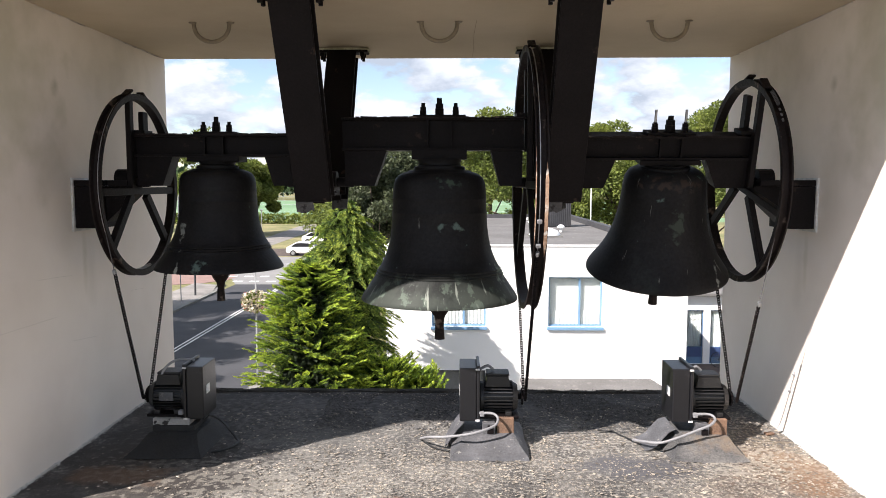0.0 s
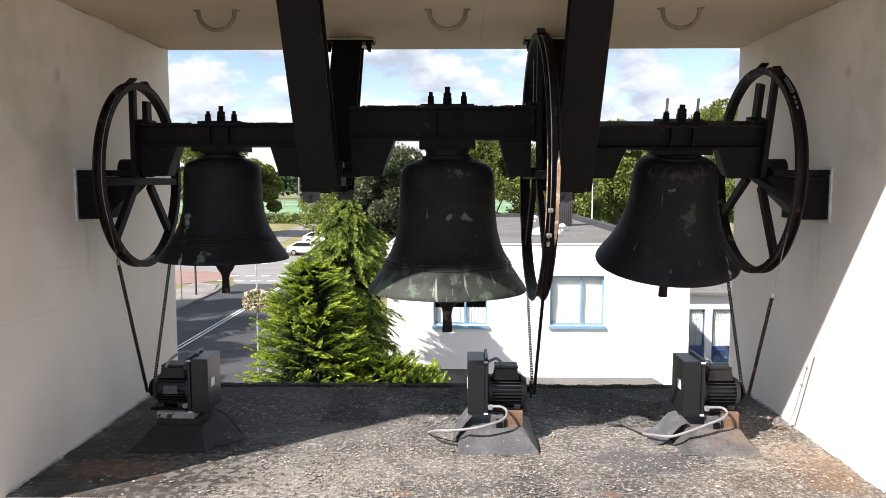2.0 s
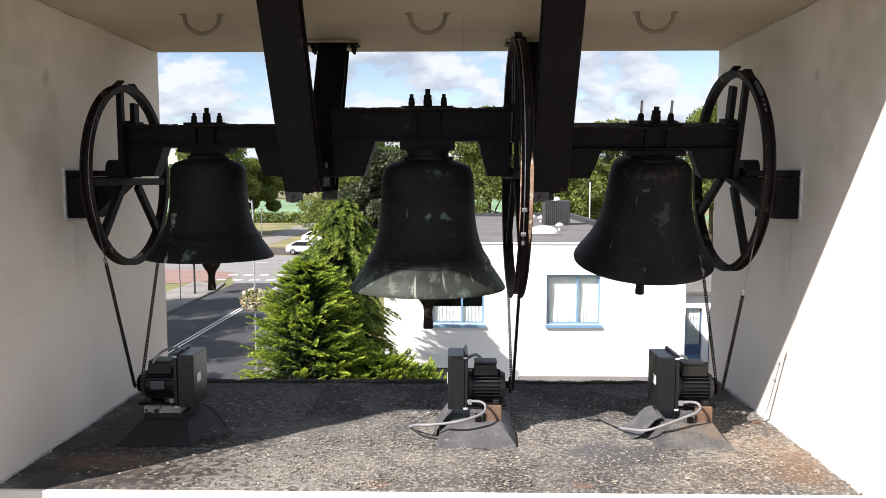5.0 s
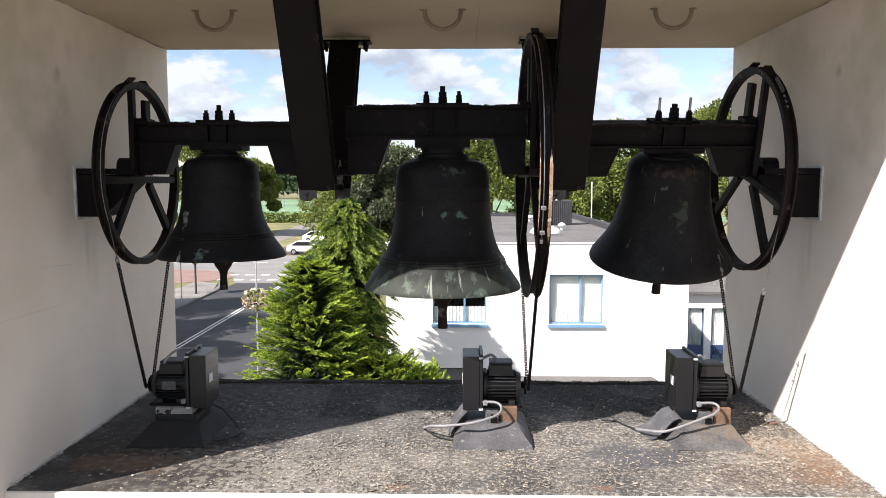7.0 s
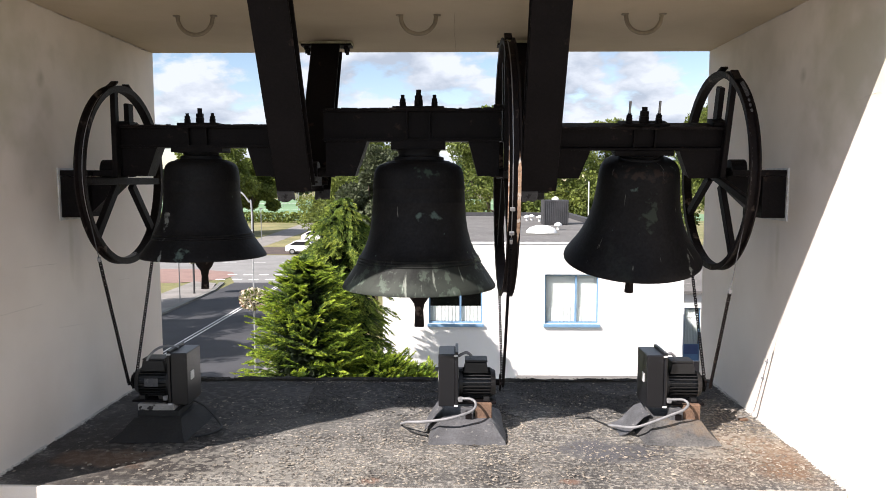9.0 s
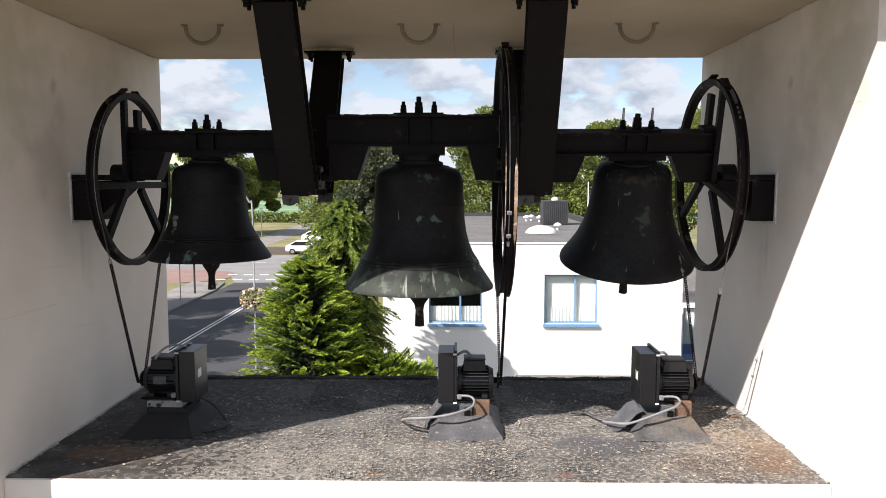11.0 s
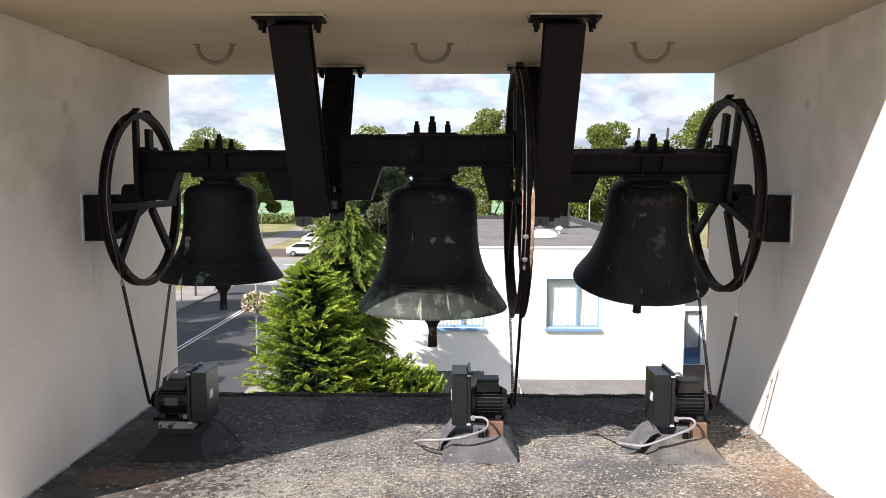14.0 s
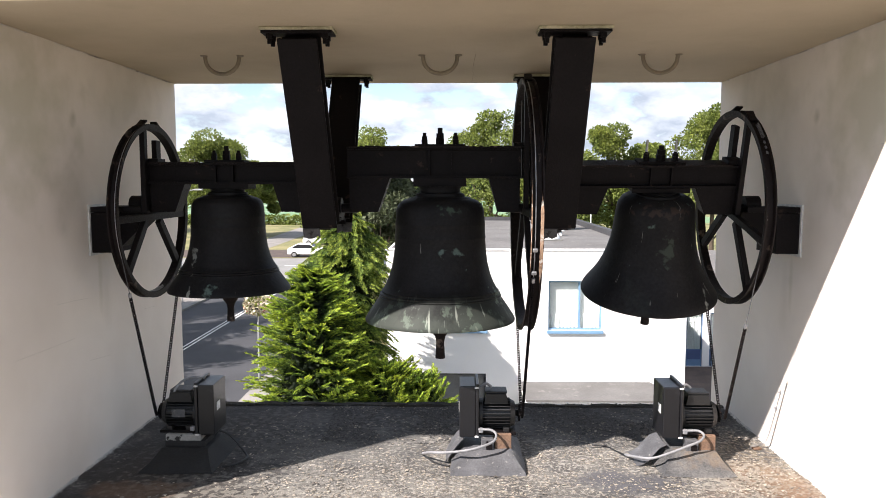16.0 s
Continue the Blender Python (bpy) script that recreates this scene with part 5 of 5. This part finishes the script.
me.from_pydata(v.tolist(), [], f)
me.materials.append(LEAF)
tagged(new("hedge", me), "clipped green hedge before the sports field", "hedge", kind="stuff")


# ---- street lamps, baskets, sign ----
def street_lamp(x, y, s, tall, label):
    root = thing("street_lamp", (x, y, G), label, "street lamp", "street lamps")
    arch = [(x, y, G), (x, y, G + tall - 1.2), (x + s * 0.12, y, G + tall - 0.55), (x + s * 0.5, y, G + tall - 0.12), (x + s * 1.0, y, G + tall)]
    part("pole", tube(arch, 0.033, 10), LAMPGREY, root, "grey galvanised arched pole", smooth=True)
    part("lamp_head", box(x + s * 1.25 - 0.27, x + s * 1.25 + 0.27, y - 0.1, y + 0.1, G + tall - 0.05, G + tall + 0.06, 0.04), LAMPGREY, root)
    return root


street_lamp(-8.2, 30.1, -1, 7.7, "grey arched street lamp beside the road")
street_lamp(-18.1, 48.0, 1, 7.7, "grey arched street lamp on the far footway")


def flower_basket(x, y, z, r, seed):
    rng = np.random.default_rng(seed)
    root = thing("flower_basket", (x, y, z), "hanging basket of white, red and yellow flowers", "flower basket")
    part("bowl", lathe([(0.03, z - r * 0.75), (r * 0.5, z - r * 0.62), (r * 0.75, z - r * 0.3), (r * 0.78, z - r * 0.2), (0.03, z - r * 0.2)], (x, y, 0), "Z", 20, closed=True), DARKMETAL, root)
    n = 700
    d = rng.normal(size=(n, 3)); d /= np.linalg.norm(d, axis=1, keepdims=True)
    v, f = leaf_cloud(np.array([x, y, z - r * 0.1]) + d * np.array([r, r, r * 0.72]) * rng.uniform(0.72, 1, n)[:, None], d + rng.normal(0, 0.5, (n, 3)), 0.13, rng, wide=0.9)
    mesh_part("bloom_cover", v, f, FLOWERS, root)
    d = rng.normal(size=(n, 3)); d /= np.linalg.norm(d, axis=1, keepdims=True)
    v, f = leaf_cloud(np.array([x, y, z - r * 0.1]) + d * np.array([r, r, r * 0.72]) * rng.uniform(0.5, 0.95, n)[:, None], d + rng.normal(0, 0.5, (n, 3)), 0.14, rng, wide=0.6)
    mesh_part("leaves", v, f, LEAF, root)


flower_basket(-8.2, 30.1, -3.5, 0.56, 4)
flower_basket(-18.3, 51.2, -4.0, 0.5, 6)
sp = thing("basket_post", (-18.3, 51.2, G), "dark slim post carrying a flower basket", "post")
part("post", rod((-18.3, 51.2, G), (-18.3, 51.2, -4.3), 0.07, 10), DARKMETAL, sp)
lp = thing("path_lamp", (-26.5, 100, G), "slim grey path lamp beyond the crossing", "lamp")
part("pole", rod((-26.5, 100, G), (-26.5, 100, G + 4.2), 0.05, 10), STEEL, lp)
part("lamp_head", lathe([(0, G + 4.2), (0.22, G + 4.2), (0.26, G + 4.3), (0, G + 4.42)], (-26.5, 100, 0), "Z", 14), STEEL, lp)
fl = thing("floodlight_mast", (-44, 205, G), "tall slim floodlight mast at the field", "mast")
part("pole", rod((-44, 205, G), (-44, 205, G + 18.4), 0.16, 10), STEEL, fl)
part("lamp_head", box(-45, -43, 204.6, 205.2, G + 18.2, G + 18.7, 0.05), STEEL, fl)
rl = thing("roof_mast", (6.9, HY + 14.0, HT + 0.02), "thin white mast on the flat roof", "mast")
part("pole", rod((6.9, HY + 14.0, HT + 0.02), (6.9, HY + 14.0, HT + 2.0), 0.03, 8), PLASTIC, rl)

fence = thing("ball_fence", (-40, 230, G), "tall grey net fence round the sports field", "fence")
for k in range(26):
    x = -90 + k * 4.0
    part("post", rod((x, 230, G), (x, 230, G + 5), 0.07, 6), STEEL, fence)
for z in (1.2, 2.4, 3.6, 5.0):
    part("rail", rod((-90, 230, G + z), (10, 230, G + z), 0.04, 6), STEEL, fence)
pf = thing("low_fence", (-40, 149, G), "low white board rail along the field", "fence")
for k in range(30):
    x = -90 + k * 3.2
    part("post", rod((x, 149, G), (x, 149, G + 1.05), 0.05, 6), STEEL, pf)
part("rail", box(-90, 6, 148.96, 149.04, G + 0.95, G + 1.08), STEEL, pf)


# ---- parked car ----
def car(x, y, s, label):
    root = thing("car", (x, y, G), label, "car")
    prof = [(-2.1, 0.35), (-2.12, 0.72), (-1.95, 0.92), (-1.15, 1.0), (-0.45, 1.46), (0.95, 1.5), (1.75, 1.08), (2.05, 0.95), (2.1, 0.5), (2.05, 0.32)]
    bm = prism([(x + s * a, G + b) for a, b in prof], "Y", y - 0.84, y + 0.84)
    bmesh.ops.bevel(bm, geom=bm.edges[:], offset=0.06, segments=2, affect="EDGES")
    body = part("body", bm, CARWHITE, root, smooth=True)
    win = [(-1.02, 1.0), (-0.42, 1.4), (0.9, 1.43), (1.5, 1.08), (1.4, 1.0)]
    for yy in (y - 0.852, y + 0.842):
        part("side_window", prism([(x + s * a, G + b) for a, b in win], "Y", yy, yy + 0.01), CARGLASS, body)
    for name, shape in (("windscreen", [(-1.13, 1.03), (-0.50, 1.445), (-0.49, 1.43), (-1.12, 1.015)]), ("rear_window", [(1.04, 1.465), (1.66, 1.145), (1.65, 1.13), (1.03, 1.45)])):
        part(name, prism([(x + s * a, G + b + 0.012) for a, b in shape], "Y", y - 0.70, y + 0.70), CARGLASS, body)
    for yy in (y - 0.62, y + 0.62):
        part("headlight", box(x - s * 2.10 - 0.05, x - s * 2.10 + 0.05, yy - 0.14, yy + 0.14, G + 0.66, G + 0.78, 0.02), STEEL, body)
    for a in (-1.3, 1.3):
        for yy in (y - 0.8, y + 0.8):
            w = part("wheel", rod((x + s * a, yy - 0.1, G + 0.32), (x + s * a, yy + 0.1, G + 0.32), 0.32, 20), RUBBER, root)
            part("rim", rod((x + s * a, yy - 0.108, G + 0.32), (x + s * a, yy - 0.1005, G + 0.32), 0.2, 16), STEEL, w)
    return root


car(-16.55, 81.0, -1, "white hatchback parked across the junction")
car(-18.2, 97.0, -1, "pale hatchback parked behind the first car")


# ---- loose grit and mortar on the belfry floor ----
GRIT = mat("mixed_grit", (0.30, 0.262, 0.21), 0.9, dark=(0.13, 0.115, 0.10), scale=9, grain=150, bump=0.1, fine=0.2, per=-0.55)
TARGRIT = mat("tarred_grit", (0.065, 0.061, 0.058), 0.6, scale=9, grain=150, bump=0.1, fine=0.2, per=-0.6)
MORTAR = mat("rough_white_mortar", (0.66, 0.64, 0.60), 0.95, scale=14, grain=120, bump=0.5, fine=0.15, per=-0.2)


def chips(name, centres, sizes, material, label, category, rng, flat=0.55):
    """Small angular stones, one eight-sided body each, joined."""
    n = len(centres)
    octa = np.array([(1, 0, 0), (-1, 0, 0), (0, 1, 0), (0, -1, 0), (0, 0, 1), (0, 0, -0.5)], float)
    tri = np.array([(0, 2, 4), (2, 1, 4), (1, 3, 4), (3, 0, 4), (2, 0, 5), (1, 2, 5), (3, 1, 5), (0, 3, 5)])
    a = rng.uniform(0, 2 * np.pi, n)
    v = octa[None] * rng.uniform(0.6, 1.25, (n, 6, 1)) * np.array([1, 1, flat])
    c, q = np.cos(a)[:, None], np.sin(a)[:, None]
    v = np.stack([v[..., 0] * c - v[..., 1] * q, v[..., 0] * q + v[..., 1] * c, v[..., 2]], axis=2) * sizes[:, None, None] + centres[:, None, :]
    f = (tri[None] + (np.arange(n) * 6)[:, None, None]).reshape(-1, 3)
    me = bpy.data.meshes.new(name)
    me.from_pydata(v.reshape(-1, 3).tolist(), [], f.tolist())
    me.materials.append(material)
    return tagged(new(name, me), label, category, kind="stuff")


rng = np.random.default_rng(11)
n = 50000
px, py = rng.uniform(-1.78, 1.78, n), rng.uniform(Y0 + 0.01, 4.74, n)
dens = np.array([noise.fractal(Vector((a * 1.6, b * 1.6, 5)), 1, 2, 4) for a, b in zip(px, py)])
left = np.clip((px + 1.35) / 1.2, 0.03, 1) * np.clip((4.55 - py) / 0.35, 0.25, 1)
keep = rng.uniform(0, 1, n) < np.clip(0.55 + 0.6 * dens, 0.12, 1) * left
px, py = px[keep], py[keep]
sz = 0.0021 + 0.0078 * rng.uniform(0, 1, len(px)) ** 3.2
chips("floor_grit", np.stack([px, py, np.full(len(px), 0.002)], axis=1), sz, GRIT, "loose pale and brown grit on the floor", "grit", rng, 0.42)
n = 9000
bx_, by_ = rng.uniform(-0.7, 1.75, n), 4.05 + 0.70 * rng.uniform(0, 1, n) ** 0.8
ok = np.array([noise.fractal(Vector((a * 2.2, b * 2.2, 9)), 1, 2, 3) for a, b in zip(bx_, by_)]) > -0.12
bx_, by_ = bx_[ok], by_[ok]
chips("tarred_grit", np.stack([bx_, by_, np.full(len(bx_), 0.003)], axis=1), 0.003 + 0.008 * rng.uniform(0, 1, len(bx_)) ** 2, TARGRIT, "black tar-bound grit at the back of the floor", "grit", rng, 0.6)
n = 420
chips("floor_stones", np.stack([rng.uniform(-1.5, 1.75, n), rng.uniform(Y0 + 0.02, 4.5, n), np.full(n, 0.004)], axis=1), rng.uniform(0.006, 0.014, n), GRIT, "scattered larger pebbles on the floor", "grit", rng, 0.4)
n = 900
ex = rng.uniform(-1.78, 1.78, n)
ok = np.array([noise.fractal(Vector((a * 3, 0, 21)), 1, 2, 3) for a in ex]) > -0.15
ex = ex[ok]
chips("edge_grit", np.stack([ex, 4.772 + rng.normal(0, 0.012, len(ex)), 0.013 + rng.uniform(0, 0.005, len(ex))], axis=1), 0.0025 + 0.006 * rng.uniform(0, 1, len(ex)) ** 2, EDGE, "dark grit and moss along the roof edge", "grit", rng, 0.7)
n = 130
ex = np.concatenate([rng.normal(-0.58, 0.10, n // 2), rng.uniform(-1.4, 1.75, n - n // 2)])
chips("edge_crumbs", np.stack([ex, 4.70 + rng.normal(0, 0.02, n), np.full(n, 0.006)], axis=1), rng.uniform(0.002, 0.007, n), GRIT, "pale crumbs before the roof edge", "grit", rng, 0.6)
for side in (-1, 1):
    n = 1500
    y = rng.uniform(Y0, 4.74, n)
    lump = np.array([noise.noise(Vector((yy * 6, side * 3, 0))) for yy in y])
    ok = lump > -0.15
    y = y[ok]
    off = np.abs(rng.normal(0, 0.006, len(y)))
    chips("mortar_crumbs", np.stack([side * (W - off), y, 0.006 - off * 0.6 + rng.uniform(0, 0.006, len(y))], axis=1), rng.uniform(0.0018, 0.0065, len(y)), MORTAR, "crumbling white mortar along the wall foot", "mortar", rng, 0.7)

for side in (-1, 1):
    for name, m, label, lo, hi, need in (("joint_crumbs", MORTAR, "rough pale plaster bead along the ceiling joint", 0.001, 0.004, -0.1), ("joint_dirt", EDGE, "dark dirt in the ceiling joint", 0.001, 0.003, 0.25)):
        y = rng.uniform(2.8, 4.98, 900)
        lump = np.array([noise.fractal(Vector((yy * 4, side * 5, lo * 900)), 1, 2, 3) for yy in y])
        y = y[lump > need]
        off = np.abs(rng.normal(0, 0.004, len(y)))
        chips(name, np.stack([side * (W - off), y, H - 0.001 - rng.uniform(0, 0.006, len(y))], axis=1), rng.uniform(lo, hi, len(y)), m, label, "plaster joint", rng, 0.7)

# cable down the sunlit wall and a tile scrap at its foot
wire = thing("wall_cable", (1.79, 3.95, 0.0), "thin grey cable clipped to the white wall", "cable")
part("cable", tube([(1.796, 3.935, 0.36), (1.796, 3.96, 0.30), (1.796, 4.035, 0.13), (1.792, 4.09, 0.02), (1.76, 4.08, 0.007), (1.70, 4.035, 0.007)], 0.0016, 8), CABLE, wire, smooth=True)
for y, z in ((3.942, 0.342), (3.985, 0.243)):
    part("clip", box(1.788, 1.7995, y - 0.006, y + 0.006, z - 0.005, z + 0.005, 0.002), CABLE, wire)
solo("felt_scrap", box(1.69, 1.735, 4.0, 4.03, 0.003, 0.014, 0.003, turn=Matrix.Rotation(0.3, 4, "Z")), WOOD, "small reddish scrap lying on the floor", "scrap")

# hairline joints in the plaster of the west wall
HAIR = mat("plaster_joint", (0.70, 0.64, 0.575), 0.9, scale=30, grain=200, bump=0.2)
for pts in (((3.45, 0.881), (3.60, 0.876), (3.75, 0.867)), ((3.10, 0.695), (3.38, 0.692), (3.60, 0.690)), ((3.74, 0.547), (3.85, 0.535), (3.965, 0.523)), ((4.396, 0.699), (4.56, 0.689))):
    solo("plaster_joint", tube([(-1.7995, y, z) for y, z in pts], 0.0007, 6), HAIR, "faint hairline joint in the white plaster", "wall joint", kind="structure")
for pts in (((3.0, 1.60), (3.06, 1.615), (3.2, 1.60)),):
    solo("plaster_joint", tube([(1.7995, y, z) for y, z in pts], 0.001, 6), HAIR, "faint hairline crack in the white plaster", "wall joint", kind="structure")

STAIN_LINE = mat("brown_ceiling_crack", (0.30, 0.245, 0.165), 0.9, scale=30, grain=200, bump=0.2)
for pts in (((0.17, 3.9), (0.165, 4.3), (0.172, 4.7), (0.168, 4.99)),):
    solo("ceiling_crack", tube([(x, y, H) for x, y in pts], 0.0011, 6), STAIN_LINE, "thin brown crack in the painted ceiling", "ceiling crack", kind="structure")

# spring and turnbuckles on the rim of the right-hand wheel, clamps on the others
RIGHT_BELL = [o for o in bpy.data.objects if o.name.startswith("church_bell") and o.location.x > 1][0]
wr, wz, wx = 0.499, 1.322, 1.495
helix = []
for k in range(91):
    a = radians(111 + 12 * k / 90)
    w = 2 * math.pi * k / 9
    r = wr + 0.002 + 0.006 * math.cos(w)
    helix.append((wx + 0.007 * math.sin(w), AX_Y + r * math.cos(a), wz + r * math.sin(a)))
part("spring", tube(helix, 0.002, 6, steps=2), LEAD, RIGHT_BELL, "coiled steel tension spring")
for a0 in (126, 129.5, 133):
    a = radians(a0)
    c = Vector((wx, AX_Y + wr * math.cos(a), wz + wr * math.sin(a)))
    tan = Vector((0, -math.sin(a), math.cos(a)))
    part("turnbuckle", bar(c - tan * 0.008, c + tan * 0.008, 0.009, 0.007, bevel=0.002), LEAD, RIGHT_BELL, "bright turnbuckle")
for bell, x, r, z in ((-1.125, -1.53, 0.453, 1.303), (1.105, 1.495, 0.496, 1.322), (-0.012, 0.428, 0.645, 1.335)):
    root = [o for o in bpy.data.objects if o.name.startswith("church_bell") and abs(o.location.x - bell) < 0.01][0]
    for a0, s in ((79, 1), (101, -1)):
        a = radians(a0)
        c = Vector((x, AX_Y + (r + 0.006) * math.cos(a), z + (r + 0.006) * math.sin(a)))
        tan = Vector((0, -math.sin(a), math.cos(a))) * s + Vector((0, 0, 0.35))
        part("rim_clamp", bar(c - tan * 0.035, c + tan * 0.03, 0.038, 0.012), RIM, root, "raised rusty rim clamp")


# flaking rust and wire clamps on the near rim of the large wheel
RUSTY = mat("flaking_orange_rust", (0.42, 0.29, 0.20), 0.9, dark=(0.22, 0.12, 0.07), scale=24, grain=140, bump=0.5, fine=0.3, spots=(0.52, 0.47, 0.41), spot_scale=30, spot_at=0.54)
MID_BELL = [o for o in bpy.data.objects if o.name.startswith("church_bell") and abs(o.location.x + 0.012) < 0.01][0]


def rim_strip(x0, x1, r, zc, a0, a1, seed):
    """A ragged strip of flaked paint bent round the rim."""
    own, rows = bmesh.new(), []
    n = 40
    for k in range(n + 1):
        a = radians(a0 + (a1 - a0) * k / n)
        thin = min(1.0, 6 * k / n, 6 * (n - k) / n) * (0.72 + 0.28 * noise.noise(Vector((k * 0.7, seed, 0))))
        mid = (x0 + x1) / 2
        rows.append([own.verts.new((mid + s * (x1 - x0) / 2 * thin, AX_Y + rr * math.cos(a), zc + rr * math.sin(a))) for s, rr in ((-1, r + 0.0006), (-1, r + 0.0022), (1, r + 0.0022), (1, r + 0.0006))])
    for p, q in zip(rows, rows[1:]):
        for k in range(3):
            own.faces.new((p[k], q[k], q[k + 1], p[k + 1]))
    return own


part("rust_strip", rim_strip(0.4375, 0.4575, 0.645, 1.335, 174, 211, 1.0), RUSTY, MID_BELL, "flaking orange rust on the rim edge")
part("rust_strip", rim_strip(0.399, 0.405, 0.645, 1.335, 168, 206, 4.0), RUSTY, MID_BELL, "flaking orange rust on the rim edge")
for a0 in (196, 206):
    a = radians(a0)
    c = Vector((0.42, AX_Y + 0.648 * math.cos(a), 1.335 + 0.648 * math.sin(a)))
    tan = Vector((0, -math.sin(a), math.cos(a)))
    part("wire_clamp", bar(c - tan * 0.009, c + tan * 0.009, 0.022, 0.012, bevel=0.003), STEEL, MID_BELL, "bright steel wire clamp")


SMALL_BELL = [o for o in bpy.data.objects if o.name.startswith("church_bell") and o.location.x < -1][0]
part("bare_patch", rim_strip(-1.552, -1.508, 0.4185, 1.303, 261, 286, 7.0), PEELED, SMALL_BELL, "bare pale patch on the rim")


# ---- bicycle by the annexe door ----
def bicycle(x, y, label):
    root = thing("bicycle", (x, y, G), label, "bicycle")
    for dx in (-0.52, 0.52):
        bm = lathe([(0.335, -0.014), (0.352, 0.0), (0.335, 0.014), (0.32, 0.0)], (0, 0, 0), "Z", 40, closed=True)
        bmesh.ops.transform(bm, matrix=Matrix.Translation((x + dx, y, G + 0.352)) @ Matrix.Rotation(radians(90), 4, "X"), verts=bm.verts)
        w = part("wheel", bm, RUBBER, root)
        for k in range(8):
            a = math.pi * k / 8
            part("spoke", rod((x + dx - 0.32 * math.cos(a), y, G + 0.352 - 0.32 * math.sin(a)), (x + dx + 0.32 * math.cos(a), y, G + 0.352 + 0.32 * math.sin(a)), 0.003, 5), STEEL, w)
    P = {"r": (-0.52, 0.352), "b": (-0.05, 0.30), "s": (-0.18, 0.85), "h": (0.36, 0.92), "f": (0.52, 0.352), "t": (0.32, 1.06)}
    bm = bmesh.new()
    for p, q in ("rb", "rs", "bs", "bh", "sh", "hf", "ht"):
        rod((x + P[p][0], y, G + P[p][1]), (x + P[q][0], y, G + P[q][1]), 0.017, 8, bm)
    part("frame", bm, MOTOR, root)
    part("saddle", box(x - 0.32, x - 0.06, y - 0.07, y + 0.07, G + 0.87, G + 0.93, 0.025), RUBBER, root)
    part("handlebar", tube([(x + 0.15, y - 0.28, G + 1.04), (x + 0.32, y - 0.24, G + 1.08), (x + 0.34, y, G + 1.06), (x + 0.32, y + 0.24, G + 1.08), (x + 0.15, y + 0.28, G + 1.04)], 0.013, 8), STEEL, root)


bicycle(11.95, 31.9, "dark city bicycle parked by the annexe door")
